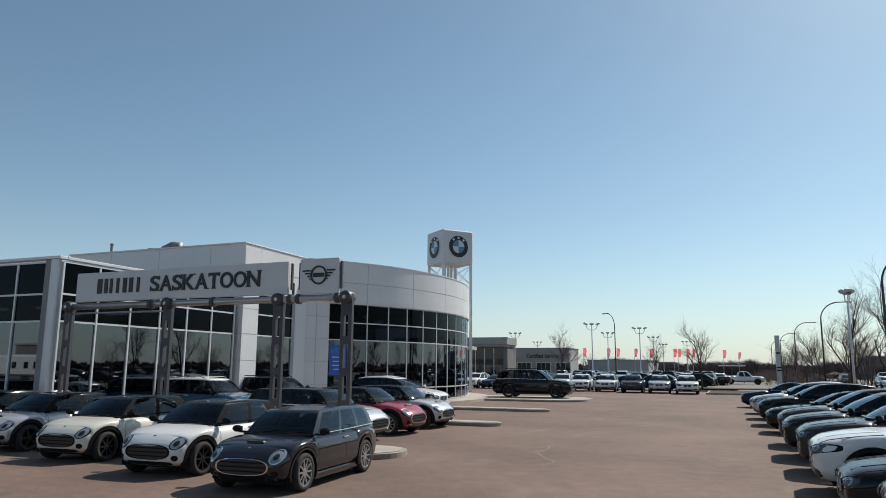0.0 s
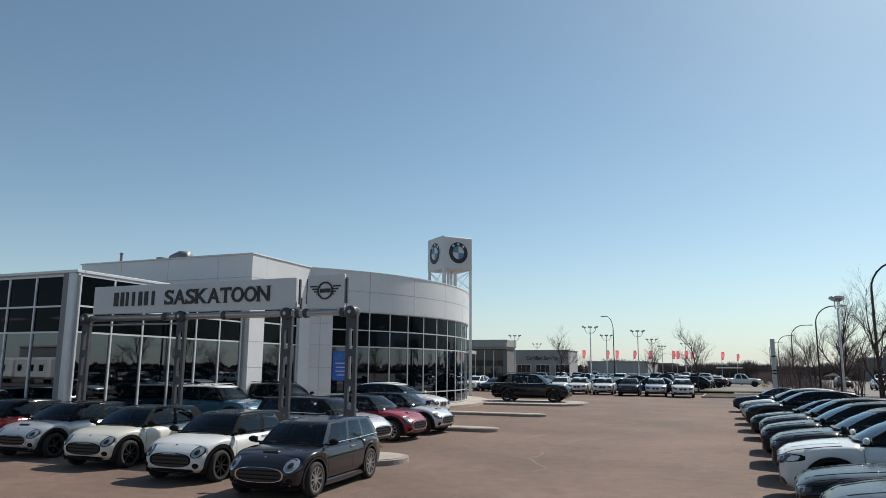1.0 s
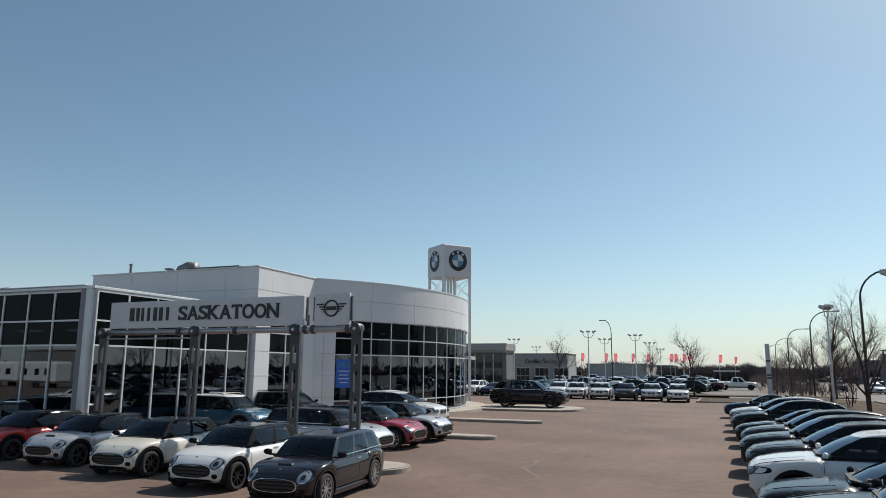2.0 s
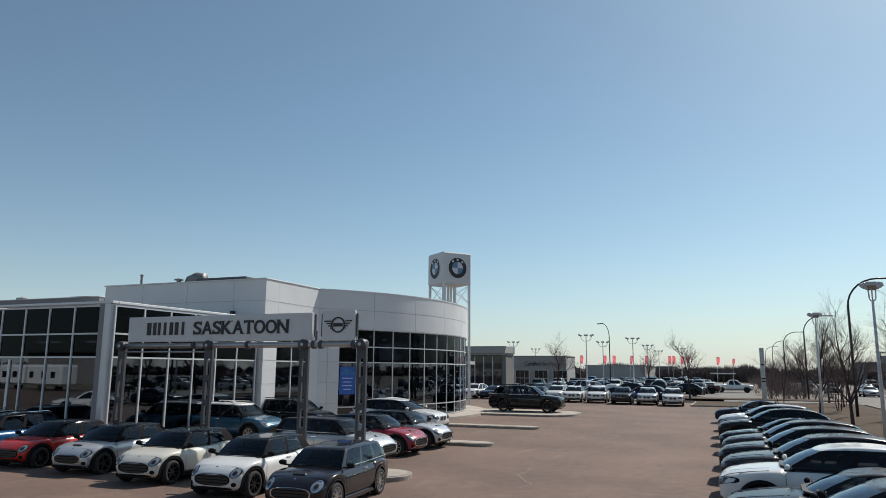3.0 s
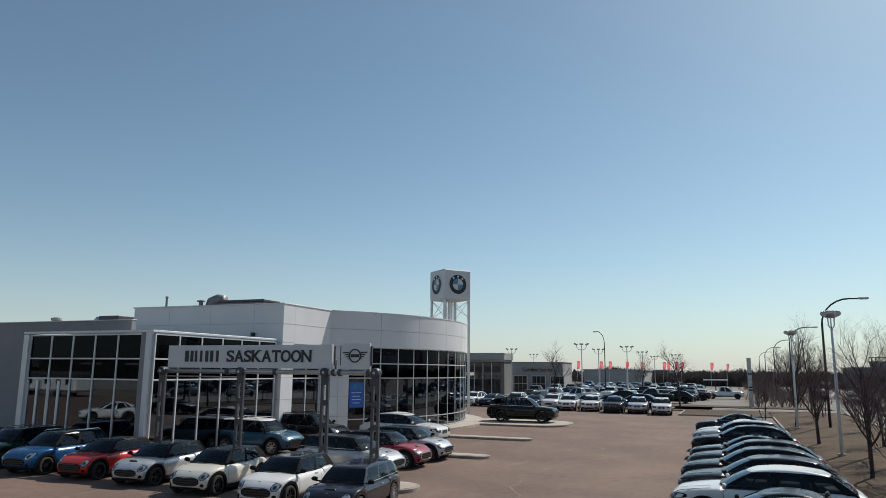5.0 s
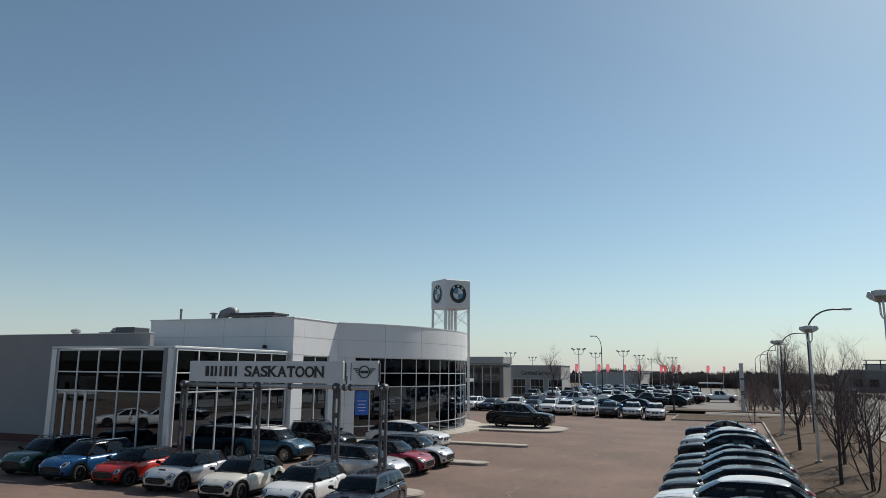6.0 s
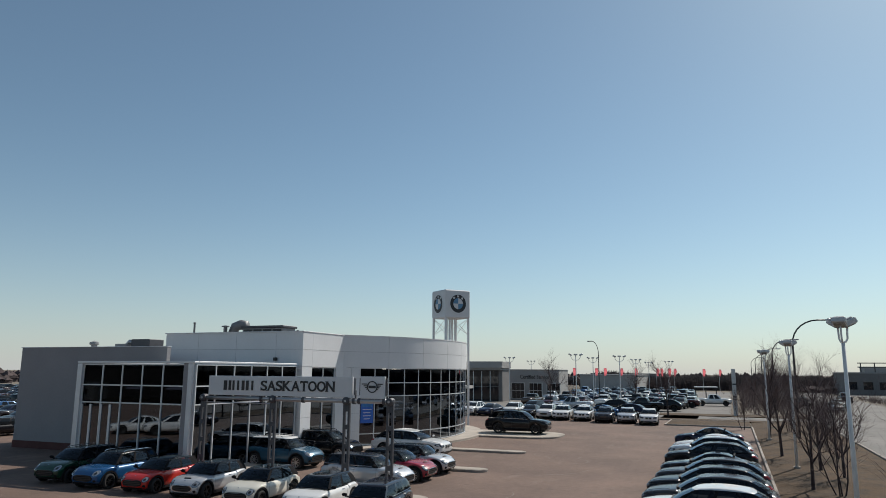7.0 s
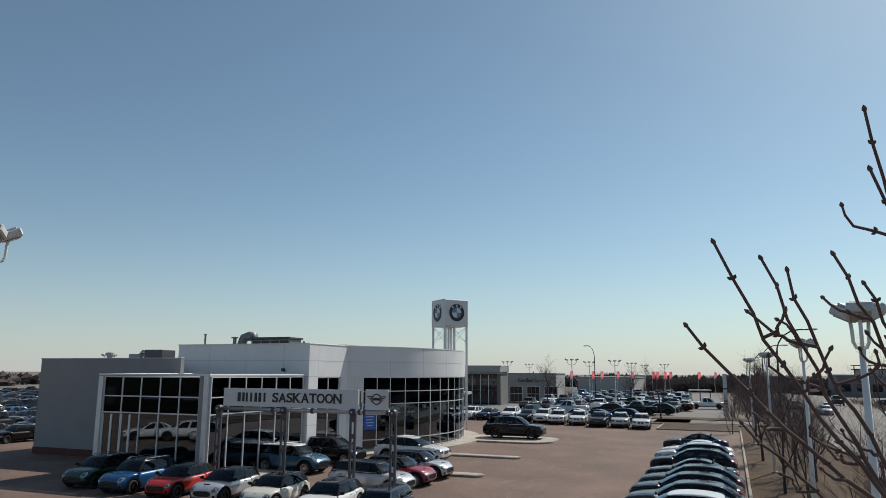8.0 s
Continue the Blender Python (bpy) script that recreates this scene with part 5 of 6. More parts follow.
def bare_tree(name, h, seed, label, stems=1, level=4, group="bare trees"):
    rng = random.Random(seed)
    limbs, twigs = Geo(), Geo()
    for s in range(stems):
        a = 6.283 * s / stems + rng.random()
        lean = 0.0 if stems == 1 else 0.32
        base = Vector((0.1 * math.cos(a) * (stems > 1), 0.1 * math.sin(a) * (stems > 1), -0.15))
        d = Vector((lean * math.cos(a) + rng.gauss(0, 0.04), lean * math.sin(a) + rng.gauss(0, 0.04), 1)).normalized()
        if stems == 1:
            t = h * 0.30
            limbs.tube([base, base + Vector((0, 0, 0.3)), base + d * t], [0.016 * h * 1.5, 0.016 * h, 0.013 * h], 9, caps=False)
            base = base + d * t * 0.98
            grow(limbs, twigs, base, d, h * 0.52, 0.0125 * h, level, rng, 0.10)
            for k in range(3):
                b = 2.1 * k + rng.random()
                grow(limbs, twigs, base - d * 0.12 * k, Vector((math.cos(b) * 0.75, math.sin(b) * 0.75, 0.8)).normalized(), h * 0.38, 0.009 * h, level - 1, rng, 0.12)
        else:
            grow(limbs, twigs, base, d, h * 0.68, 0.0075 * h, level, rng, 0.06)
    tr = thing(name, label, "tree", group)
    part("trunk", limbs, BARK, tr, smooth=True)
    part("crown", twigs, TWIG, tr, "leafless thin twigs")
    return tr


tree_a = bare_tree("bare_tree", 6.2, 3, "young leafless tree standing in the dry grass verge")
tree_b = bare_tree("bare_tree", 5.8, 8, "young leafless tree with upswept limbs in the verge")
tree_c = bare_tree("bare_tree", 4.2, 21, "many-stemmed leafless shrub tree in the verge", stems=4, level=3)
tree_d = bare_tree("bare_tree", 6.6, 33, "leafless tree with a broad open crown")
trees = (tree_a, tree_b, tree_c, tree_d)
spots = [(0, 14.45, 13.4, 20, 0.92), (1, 14.9, 0.1, 80, 0.85), (2, 15.8, -1.4, 10, 1.15), (3, 14.4, 27.5, 140, 1.0), (2, 12.6, 36.2, 60, 1.0), (1, 15.9, 7.0, 250, 0.9), (2, 16.9, -14.0, 130, 1.15), (0, 16.5, -18.5, 300, 0.85),
         (3, 4.6, 54.0, 30, 0.95), (0, -15.0, 76.5, 110, 1.15), (2, -9.9, 68.2, 170, 1.0), (1, -3.2, 87.0, 45, 1.05), (2, 16.2, 33, 90, 1.1), (2, 17.5, 41, 20, 1.1), (0, 17.6, 52, 70, 1.0), (2, 13.0, 62, 220, 1.2), (1, 17.0, 70, 130, 1.0), (2, 14.5, 80, 40, 1.3),
         (3, 18.5, 92, 10, 1.1), (2, 15.0, 104, 330, 1.3), (0, 18.0, 118, 80, 1.2), (2, 36.5, 30, 15, 1.3), (3, 37.0, 44, 190, 1.2), (2, 36.2, 58, 100, 1.2), (1, 38.0, 75, 300, 1.2), (0, 37.2, 95, 33, 1.2), (2, 17.3, 12.5, 35, 1.0), (1, 16.6, 4.0, 155, 0.8), (2, 17.9, 22.5, 265, 1.0), (1, 36.0, 15, 75, 1.2)]
used = set()
for i, x, y, a, s in spots:
    m = pose(x, y, 0.05, 0, 0, a) @ Matrix.Scale(s, 4)
    if i not in used:
        trees[i].matrix_basis = m
        used.add(i)
    else:
        o = copy_thing(trees[i], pose(x, y, 0.05, 0, 0, a))
        o.scale = (s, s, s)

# the tree whose budded twigs reach past the drive's edge
near = thing("budding_tree", "leafless tree with thick budded twigs close by", "tree")
rng = random.Random(5)
root, fork = Vector((13.95, -35.1, 0.0)), Vector((13.46, -35.56, 4.75))
part("trunk", Geo().tube([root - Vector((0, 0, 0.2)), root + Vector((0, 0, 0.4)), root.lerp(fork, 0.5) + Vector((0.08, 0, 0)), fork], [0.15, 0.11, 0.08, 0.035], 10, caps=False), BARK, near, smooth=True)


def swell(geo, pts, r):
    """Small buds in pairs along a twig and one at its tip."""
    for i in range(2, len(pts)):
        last = i == len(pts) - 1
        if last or i % 3 == 0:
            d = (pts[i] - pts[i - 1]).normalized()
            k = r * (1.5 if last else 1.15)
            o = d.orthogonal().normalized()
            o.rotate(Matrix.Rotation(rng.random() * 3, 3, d))
            for s in ((0,) if last else (1, -1)):
                c = pts[i] + o * k * 1.1 * s
                e = (d + o * s * 0.8).normalized()
                geo.tube([c - e * k, c, c + e * k, c + e * k * 2.0], [k * 0.5, k, k * 0.8, k * 0.15], 6)


def bough(a, b, n, bow):
    """A curved twig from a to b that leaves sideways and turns up."""
    out = []
    side = Vector((rng.gauss(0, 0.012), rng.gauss(0, 0.012), 0))
    for i in range(n + 1):
        f = i / n
        p = a.lerp(b, f) + Vector((0, 0, -bow * 4 * f * (1 - f))) + side * math.sin(6 * f)
        out.append(p + Vector((rng.gauss(0, 0.004), rng.gauss(0, 0.004), rng.gauss(0, 0.003))) * (0 < f < 1))
    return out


def twig(parent, pts, r0, r1):
    g = Geo().tube(pts, [r0 + (r1 - r0) * (i / (len(pts) - 1)) ** 0.8 for i in range(len(pts))], 8)
    swell(g, pts, r1 * 1.15)
    return part("bough", g, TWIG, parent, "brown budded twig", smooth=True)


NODES = (Vector((13.40, -35.62, 5.02)), Vector((13.30, -35.72, 5.20)), Vector((13.44, -35.66, 5.30)))
twig(near, [fork, fork.lerp(NODES[0], 0.6), NODES[0], NODES[1]], 0.027, 0.016)
twig(near, [fork, NODES[0] + Vector((0.05, 0, -0.05)), NODES[2]], 0.024, 0.013)
for k, (x, y, z, node, bow) in enumerate(((12.87, -36.35, 5.87, 1, 0.06), (12.96, -36.22, 5.85, 1, 0.05), (13.02, -36.15, 5.83, 1, 0.03), (13.11, -36.15, 5.86, 2, 0.03), (13.18, -36.25, 6.15, 2, 0.0), (13.17, -36.25, 6.02, 2, 0.02), (13.17, -36.1, 5.80, 2, 0.0), (12.806, -36.32, 5.70, 1, 0.03), (12.90, -35.95, 5.48, 0, 0.03), (13.5, -36.0, 6.4, 2, 0.0))):
    tip = Vector((x, y, z))
    pts = bough(NODES[node], tip, 13, bow)
    b = twig(near, pts, 0.0072, 0.0031)
    for f in ((5, 8, 10) if k in (0, 1, 2, 3, 7) else (6, 9)):
        d = (pts[f + 1] - pts[f]).normalized()
        o = Vector((-0.93 * rng.choice((1, 1, -0.6)), -0.37, 0.25)).normalized()
        end = pts[f] + (d * 0.55 + o * 0.8).normalized() * rng.uniform(0.06, 0.17)
        q = bough(pts[f], end, 6, 0.012)
        g = Geo().tube(q, [0.0046 - 0.0019 * i / 6 for i in range(7)], 6)
        swell(g, q, 0.0034)
        part("side_twig", g, TWIG, b, smooth=True)
crown, limb = Geo(), Geo()
for k in range(14):
    a = -1.1 + 2.6 * k / 14
    o = Vector((math.cos(a), math.sin(a), 0))
    grow(limb, crown, root.lerp(fork, 0.45 + 0.35 * rng.random()), (o * 0.8 + Vector((0, 0, 0.6))).normalized(), 1.5, 0.02, 2, rng, 0.05)
part("crown", crown, TWIG, near, "thin lower branches")

# ---- lamps ----
def lot_lamp(m, h, heads, label, group="lot lamps"):
    lamp = thing("lot_lamp", label, "street lamp", group, m)
    part("pole", Geo().tube([(0, 0, 0), (0, 0, h * 0.5), (0, 0, h)], [0.085, 0.07, 0.055], 10), WHITEPAINT, lamp, smooth=True)
    part("base", Geo().lathe([(0, 0.10), (0.17, 0.10), (0.18, 0.08), (0.18, -0.15)], 14), CONCRETE, lamp)
    for i in range(heads):
        M = pose(0, 0, h, 0, 0, 360 / heads * i)
        arm = part("arm", Geo().tube([M @ Vector(p) for p in ((0, 0, 0), (0.09, 0, 0.02), (0.14, 0, 0.12), (0.15, 0, 0.35), (0.17, 0, 0.55))], 0.032, 8), WHITEPAINT, lamp, smooth=True)
        H = M @ pose(0.19, 0, 0.62, 0, -26, 0)
        hd = part("head", Geo().rbox(-0.18, 0.24, -0.21, 0.21, -0.09, 0.10, 0.03, H).rbox(-0.14, 0.18, -0.16, 0.16, 0.10, 0.15, 0.03, H), LAMPGREY, lamp, "pale box floodlight")
        part("lens", Geo().box(-0.12, 0.17, -0.14, 0.14, -0.115, -0.10, H), LENS, hd)
    return lamp


proto = lot_lamp(pose(14.83, 7.5, 0.1, 0, 0, 20), 5.95, 3, "white lot lamp with three tilted floodlights in the verge")
for x, y, a in ((14.25, 24.6, 35), (15.3, -9.4, 10), (15.05, -23.5, 25)):
    copy_thing(proto, pose(x, y, 0.1, 0, 0, a))
tall = lot_lamp(pose(-2.3, -27.1, 0, 0, 0, 60), 8.0, 3, "tall white lot lamp standing in the car park")


def cobra(m, h, reach):
    lamp = thing("street_lamp", "dark curved street lamp with a slim head", "street lamp", "street lamps", m)
    pts = [(0, 0, -0.1), (0, 0, h * 0.6), (0, 0, h * 0.80)] + [(reach * 0.75 * (1 - math.cos(a)), 0, h * 0.80 + h * 0.2 * math.sin(a)) for a in np.linspace(0.2, math.pi / 2, 7)] + [(reach, 0, h)]
    part("pole", Geo().tube(pts, [0.10, 0.085, 0.075] + [0.06] * (len(pts) - 3), 10), DARKPOLE, lamp, smooth=True)
    hd = part("head", Geo().rbox(reach - 0.1, reach + 0.62, -0.14, 0.14, h - 0.06, h + 0.07, 0.04), LAMPGREY, lamp)
    part("lens", Geo().box(reach + 0.1, reach + 0.5, -0.1, 0.1, h - 0.08, h - 0.06), LENS, hd)
    return lamp


proto = cobra(pose(16.45, 26.4, 0, 0, 0, 5), 9.2, 2.5)
for x, y in ((16.6, 61), (16.6, 96), (16.6, 131), (16.6, 166)):
    copy_thing(proto, pose(x, y, 0, 0, 0, 5))
o = copy_thing(proto, pose(-8.0, 81, 0, 0, 0, 150))
o.scale = (0.7, 1, 1.1)


def mast(m, h):
    lamp = thing("light_mast", "slim pale mast with three floodlights", "street lamp", "light masts", m)
    part("pole", Geo().tube([(0, 0, -0.1), (0, 0, h)], [0.085, 0.055], 8), WHITEPAINT, lamp)
    for s in (-1, 0, 1):
        arm = part("arm", Geo().tube([(0, 0, h - 0.75), (s * 0.4, 0, h - 0.70), (s * 0.62, 0, h - 0.45), (s * 0.74, 0, h - 0.1)] if s else [(0, 0, h - 0.2), (0, 0, h)], 0.04, 6), WHITEPAINT, lamp)
        part("head", Geo().rbox(-0.24, 0.24, -0.22, 0.24, -0.09, 0.13, 0.06, pose(s * 0.78, 0, h, 0, -22 * s, 0)), LAMPGREY, lamp)
    return lamp


proto = mast(pose(-23.9, 84, 0, 0, 0, 25), 7.5)
for x, y, a in ((-29.9, 121, 20), (-8.3, 64.2, 28), (-9.9, 86.5, 20), (-3.8, 74.8, 25), (-4.8, 103, 15), (-6.3, 139.5, 30), (-0.5, 124.3, 20), (-41, 40, 60), (-52, 62, 40), (-46, 95, 10), (-60, 30, 80), (-66, 75, 20)):
    copy_thing(proto, pose(x, y, 0, 0, 0, a))

# ---- flags ----
flag = thing("feather_flag", "tall red feather flag on a thin pole", "flag", "sales flags", pose(-14.7, 115.7, 0, 0, 0, 20))
part("pole", Geo().tube([(0, 0, 0), (0, 0, 6.0)], 0.035, 6), WHITEPAINT, flag)
g = Geo()
for i in range(9):
    z = 4.4 + 1.6 * i / 8
    w = 0.65 - 0.2 * abs(i - 5) / 5
    for x in (0.03, w * 0.5, w):
        g.v.append((x, 0.12 * math.sin(2.2 * x + 0.6 * i), z))
for i in range(8):
    for j in range(2):
        a = 3 * i + j
        g.f += [(a, a + 1, a + 4, a + 3)]
part("cloth", g, PINK, flag)
for x, y in ((-13.0, 116.4), (-9.8, 117.7), (-7.0, 118.8), (-2.8, 120.6), (-2.0, 120.9), (-0.5, 121.5), (0.6, 122), (-19, 114), (6.0, 130), (9, 150)):
    copy_thing(flag, pose(x, y, 0, 0, 0, 20 + 30 * math.sin(x)))

# ---- far buildings ----
serv = thing("service_building", "low grey service building with glazed bays", "building")
part("wall", Geo().box(-34, -18.0, 96.0, 104, 0, 5.45), FARWALL, serv)
part("roof", Geo().box(-34.1, -17.9, 95.9, 104, 5.45, 5.57), ROOFGREY, serv)
for i, x in enumerate((-27.0, -23.6, -20.2)):
    w = part("window", Geo().box(x - 0.1, x + 2.5, 95.9, 96.0, 0.1, 3.1), ALU, serv)
    for q in range(3):
        part("pane", Geo().box(x + 0.02 + q * 0.8, x + 0.76 + q * 0.8, 95.86, 95.9, 0.2, 1.6).box(x + 0.02 + q * 0.8, x + 0.76 + q * 0.8, 95.86, 95.9, 1.7, 3.0), SPANDREL, w)
lettering("Certified Service", -25.4, -19.8, 3.82, 4.56, 95.96, serv, SIGNBLACK)
glas = thing("glazed_hall", "pale flat-roofed hall with tall glass front", "building")
part("wall", Geo().box(-44, -25.2, 84, 88, 0, 5.4), FARDARK, glas)
part("roof", Geo().rbox(-44.5, -24.9, 82.6, 88.3, 5.7, 6.85, 0.05), FARWALL, glas)
part("soffit", Geo().box(-44.3, -25.1, 83.0, 88, 5.4, 5.7), FARWALL, glas)
for i in range(11):
    x = -42.9 + 1.55 * i
    w = part("window", Geo().box(x - 0.06, x + 0.06, 83.86, 84.0, 0, 5.2), ALU, glas)
    part("pane", Geo().box(x + 0.06, x + 1.49, 83.93, 83.99, 0.1, 2.5).box(x + 0.06, x + 1.49, 83.93, 83.99, 2.6, 5.3), SPANDREL, w)


def shed(x0, x1, y0, y1, h, material, label, bays):
    b = thing("warehouse", label, "building", "far buildings")
    part("wall", Geo().box(x0, x1, y0, y1, 0, h), material, b)
    part("roof", Geo().box(x0 - 0.2, x1 + 0.2, y0 - 0.2, y1 + 0.2, h, h + 0.3), ROOFGREY, b)
    for i in range(bays):
        x = x0 + (i + 0.5) * (x1 - x0) / bays
        w = (x1 - x0) / bays * 0.3
        part("window", Geo().box(x - w, x + w, y0 - 0.06, y0, h * 0.25, h * 0.6), SPANDREL, b)


shed(-29, -13, 172, 200, 4.3, FARWALL, "pale grey low warehouse beyond the sales lot", 0)
shed(-40, -12, 250, 275, 4.6, FARDARK, "dark low warehouse on the horizon", 0)
shed(0, 11, 228, 240, 3.4, FARDARK, "dark block building on the horizon", 0)
shed(38, 80, 170, 190, 5.3, FARDARK, "dark office building across the street", 12)
shed(46, 80, 191, 200, 6.9, FARWALL, "upper grey office storey behind the dark building", 9)
canopy = thing("roof_frame", "dark open steel frame on the office roof", "roof frame")
for k in range(9):
    x = 42.2 + 3.1 * k
    part("post", Geo().box(x - 0.12, x + 0.12, 171.9, 172.1, 5.6, 7.9), DARKPOLE, canopy)
for z in (6.8, 7.8):
    part("rail", Geo().box(41.5, 68, 171.85, 172.15, z, z + 0.22), DARKPOLE, canopy)
shed(-120, -60, 130, 150, 5.0, FARDARK, "long low store in the distance", 9)
shed(-100, -76, 95, 110, 6.0, FARWALL, "pale low store beyond parked cars", 5)
shed(-110, -60, -92, -80, 5.5, FARDARK, "brown low building behind the trailers", 10)
pyl = thing("pylon_sign", "slim pale grey pylon sign by the far verge", "sign", m=pose(12.05, 58.0, 0, 0, 0, 12))
part("slab", Geo().rbox(-0.22, 0.22, -0.1, 0.1, 0, 5.6, 0.03), LAMPGREY, pyl)
for z in (1.9, 2.2, 3.7):
    part("band", Geo().box(-0.21, 0.21, -0.115, -0.1, z, z + 0.16), SIGNBLACK, pyl)
shel = thing("bus_shelter", "low dark shelter with a flat white roof", "shelter", m=pose(7.5, 98, 0, 0, 0, 5))
part("roof", Geo().rbox(-1.9, 1.9, -1.0, 1.0, 2.6, 2.8, 0.05), WHITEPAINT, shel)
for x in (-1.7, 0, 1.7):
    part("post", Geo().box(x - 0.08, x + 0.08, -0.08, 0.08, 0, 2.6), DARKPOLE, shel)

# ---- trailers behind the drive, seen in the glass ----
for x, y, a in ((-73, -55, 10), (-83, -57, 4)):
    tr = thing("travel_trailer", "white travel trailer parked across the drive", "trailer", "travel trailers", pose(x, y, 0, 0, 0, a))
    part("body", Geo().rbox(-4, 4, -1.25, 1.25, 0.6, 3.3, 0.3), WHITEPAINT, tr)
    for q in (-2.6, 0.2, 2.4):
        part("window", Geo().rbox(q - 0.5, q + 0.5, 1.22, 1.28, 1.6, 2.4, 0.02), DARKGLASS, tr)
    for s in (1, -1):
        wheel(tr, -0.6, s * 1.1, 0.36, RIMSILVER, 6, True)
        wheel(tr, 0.4, s * 1.1, 0.36, RIMSILVER, 6, True)

# ---- more cars, far off ----
protos = {}


def far_car(kind, col, x, y, heading, group="cars in the far lots", s=0.97, z=0.0):
    key = (kind, col)
    m = place(x, y, heading, z)
    if key not in protos:
        word = {"suv": "SUV", "sedan": "saloon", "pickup": "pickup truck", "hatch": "hatchback"}[kind]
        protos[key] = car(kind, col, f"{col} {word} parked in a distant lot row".replace("darkgrey", "dark grey"), m, roof=col, group=group, scale=s, simple=True)
        return
    copy_thing(protos[key], m)


rng = random.Random(11)
cols = ("white", "white", "silver", "grey", "darkgrey", "black", "black", "black", "darkgrey", "maroon", "blue", "navy", "brown")
kinds = ("suv", "suv", "sedan", "sedan", "pickup", "hatch")
for kind, col, x, y, a in (("suv", "white", -7.5, 44.0, -88), ("sedan", "darkgrey", -9.8, 45.5, -90), ("suv", "white", -12.2, 46.6, -88), ("sedan", "navy", -14.9, 46.2, -100), ("suv", "white", -17.0, 46.0, -95), ("sedan", "silver", -8.2, 52, -100), ("suv", "black", -11.6, 53.5, -100)):
    far_car(kind, col, x, y, a)
for kind, col, x, y, a in (("pickup", "silver", -8.5, 62.6, 175), ("sedan", "blue", -2.5, 49.3, 170), ("sedan", "white", -5.0, 49.5, 170), ("suv", "black", -3.2, 63, 178), ("pickup", "black", 0.6, 64.5, 175), ("suv", "black", 3.2, 66, 178), ("suv", "navy", 0.4, 49.6, 172), ("pickup", "maroon", 4.6, 77.6, 175), ("pickup", "white", 8.9, 86, 3)):
    far_car(kind, col, x, y, a)
for row, y in enumerate((74, 82, 90, 97, 104, 111, 118, 126, 134, 142, 150)):
    for k in range(9):
        x = -13.5 + 2.75 * k + 1.4 * (row % 2) - 0.05 * y
        if rng.random() < 0.9:
            far_car(rng.choice(kinds), rng.choice(cols), x + rng.uniform(-0.2, 0.2), y + rng.uniform(-0.4, 0.4), rng.choice((85, -95)) + rng.uniform(-3, 3))
for y in (3, 9.5, 16, 23, 31, 40, 50, 61, 73, 86, 100):
    for k in range(40):
        x = -40 - 2.9 * k
        if 1.235 < (12.9 - x) / (y + 37.9) < 1.41 and rng.random() < 0.9:
            far_car(rng.choice(kinds), rng.choice(cols[2:]), x + rng.uniform(-0.2, 0.2), y, rng.choice((85, -95)))
for row in range(8):
    for k in range(6):
        if rng.random() < 0.85:
            far_car(rng.choice(kinds), rng.choice(cols), 40 + 5.6 * k, 42 + 10.5 * row + rng.uniform(-0.5, 0.5), rng.choice((0, 180)))
for kind, col, x, y, a in (("suv", "black", 23.0, 9.5, 95), ("sedan", "silver", 24.8, 77, -88), ("suv", "darkgrey", 21.8, 86, -88), ("sedan", "white", 26.6, 89, -88), ("suv", "white", 29.5, 52, 92), ("pickup", "grey", 30.5, 112, 92), ("sedan", "black", 22.4, 128, -88)):
    far_car(kind, col, x, y, a)
for k in range(5):
    far_car(("sedan", "suv")[k % 2], ("white", "white", "silver", "white", "grey")[k], -32.5 + 3.1 * k, -25.0 - 0.4 * k, 130)

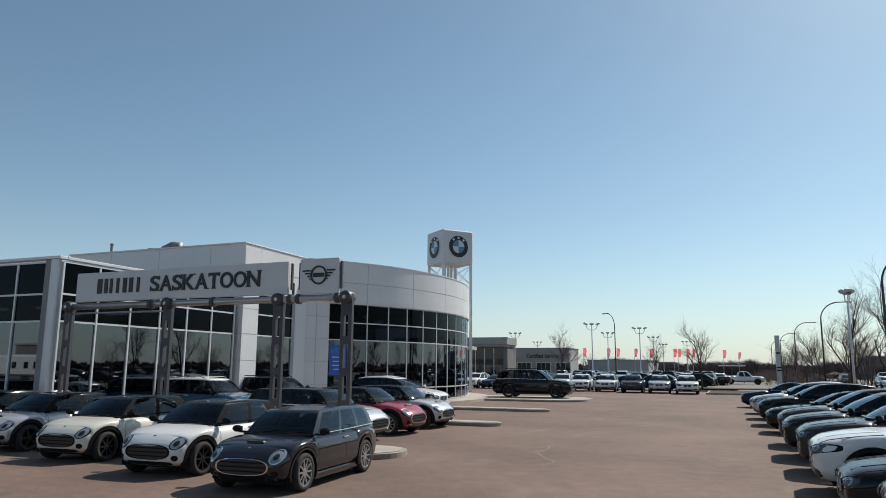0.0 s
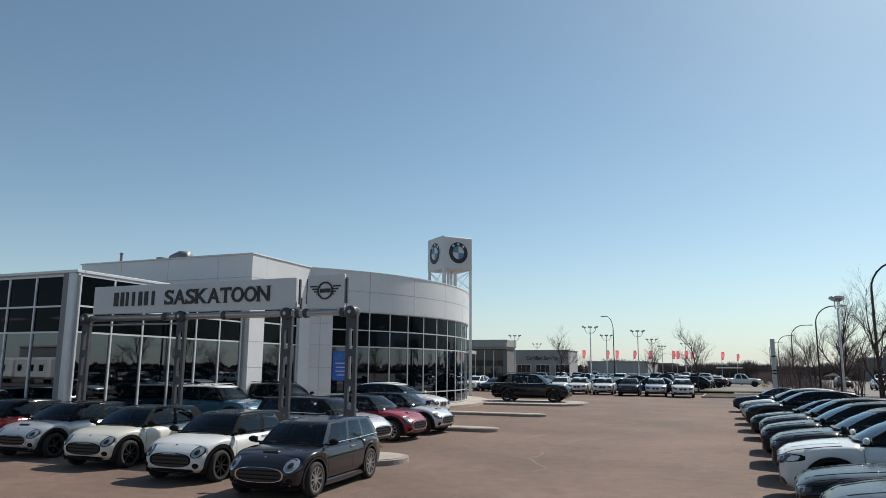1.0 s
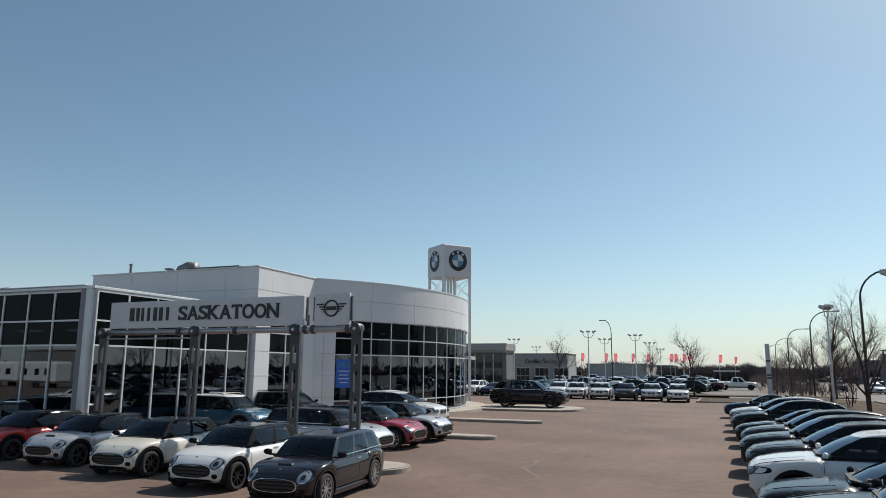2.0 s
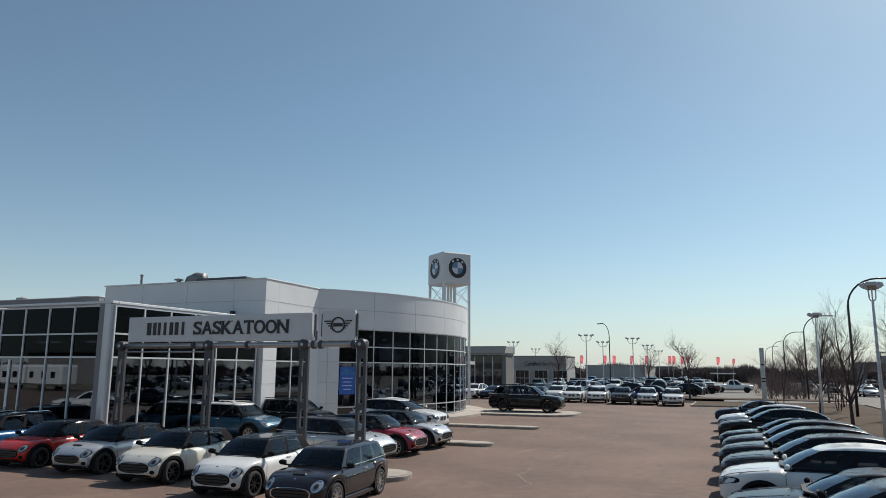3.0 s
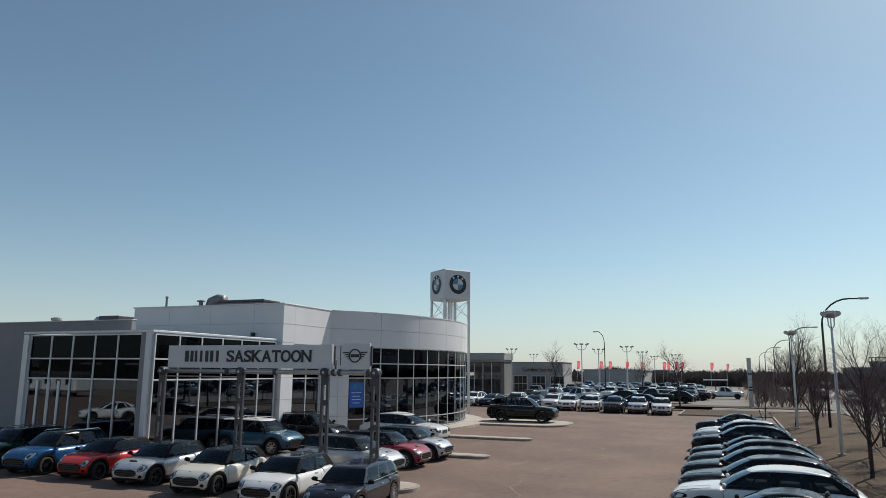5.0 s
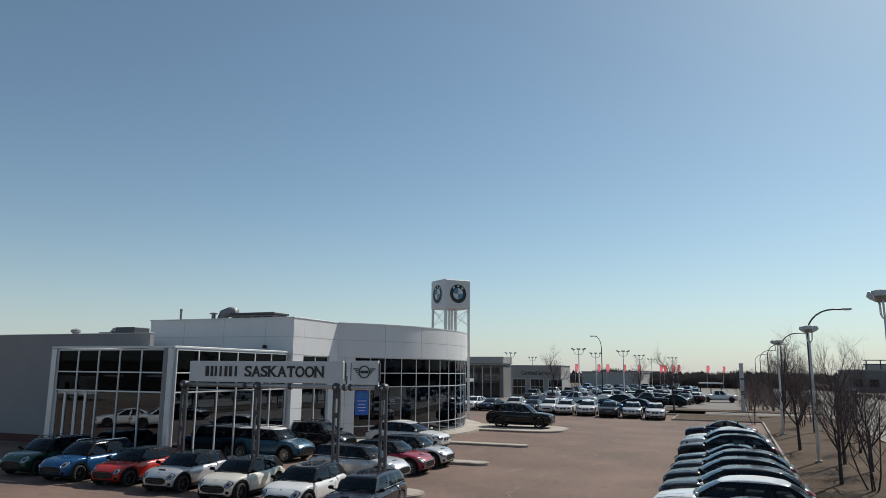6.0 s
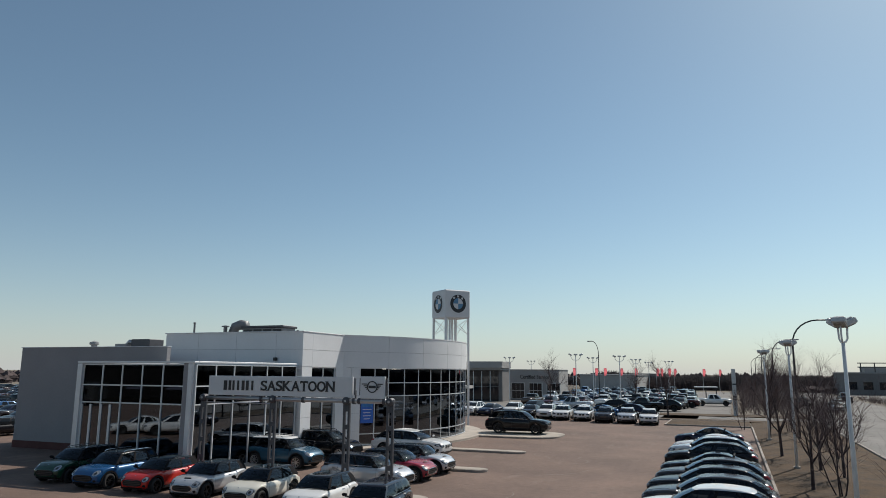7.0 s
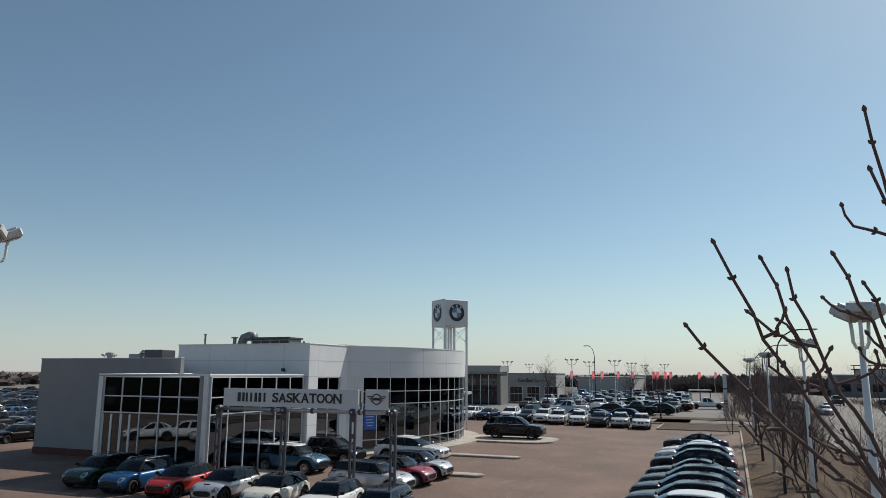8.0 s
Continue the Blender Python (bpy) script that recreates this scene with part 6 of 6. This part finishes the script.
# ---- far woods and brush, all round the horizon ----
rng = random.Random(4)
g = Geo()
for k in range(1500):
    a = rng.random() * 2 * math.pi
    d = rng.uniform(270, 430)
    if 0.9 < a < 1.45 and rng.random() < 0.3:
        d *= 0.6
    x, y = d * math.cos(a), d * math.sin(a)
    hgt = rng.uniform(3.0, 5.2) * d / 340
    for q in range(5):
        w, hh = rng.uniform(0.8, 2.2), hgt * rng.uniform(0.6, 1.1)
        ox, oy = rng.gauss(0, 3.2), rng.gauss(0, 3.2)
        b = rng.random() * 3
        pts = [(x + ox + w * math.cos(b + 2.09 * i), y + oy + w * math.sin(b + 2.09 * i), -0.5) for i in range(3)]
        mid = [(x + ox + 1.4 * w * math.cos(b + 0.6 + 2.09 * i), y + oy + 1.4 * w * math.sin(b + 0.6 + 2.09 * i), hh * 0.55) for i in range(3)]
        g.add(pts + mid + [(x + ox + rng.gauss(0, 0.5), y + oy, hh)], [(0, 1, 4, 3), (1, 2, 5, 4), (2, 0, 3, 5), (3, 4, 6), (4, 5, 6), (5, 3, 6)])
solid("far_woods", g, BRUSH, "brown leafless woods along the horizon", "woods", kind="stuff")
g = Geo()
for k in range(1150):
    x, y = rng.gauss(16.5, 1.8), rng.uniform(60, 210)
    if k % 3 == 0:
        x, y = rng.uniform(34.5, 37.5), rng.uniform(20, 130)
    p = Vector((x, y, 0))
    for q in range(4):
        d = Vector((rng.gauss(0, 0.35), rng.gauss(0, 0.35), 1)).normalized()
        h = rng.uniform(0.8, 2.6) * (0.65 if k % 3 == 0 else 1)
        g.tube([p, p + d * h * 0.5, p + d * h + Vector((rng.gauss(0, 0.1), rng.gauss(0, 0.1), 0))], [0.022, 0.016, 0.005], 3, caps=False)
solid("brush", g, TWIG, "thicket of thin leafless brush along the street", "brush", kind="stuff")
g = Geo()
for k in range(3200):
    x, y = rng.uniform(-34, 40), rng.uniform(196, 224)
    top = 4.0 + 1.9 * noise.noise((x * 0.06, 3.1, 0)) + 0.9 * noise.noise((x * 0.35, 7.7, 0))
    p = Vector((x, y, 0))
    for q in range(5):
        d = Vector((rng.gauss(0, 0.22), rng.gauss(0, 0.22), 1)).normalized()
        h = max(1.2, top * rng.uniform(0.55, 1.2))
        g.tube([p, p + d * h * 0.55, p + d * h + Vector((rng.gauss(0, 0.3), rng.gauss(0, 0.3), 0))], [0.10, 0.075, 0.015], 3, caps=False)
solid("far_thicket", g, BRUSH, "reddish brown leafless thicket beyond the sales lots", "thicket", kind="stuff")
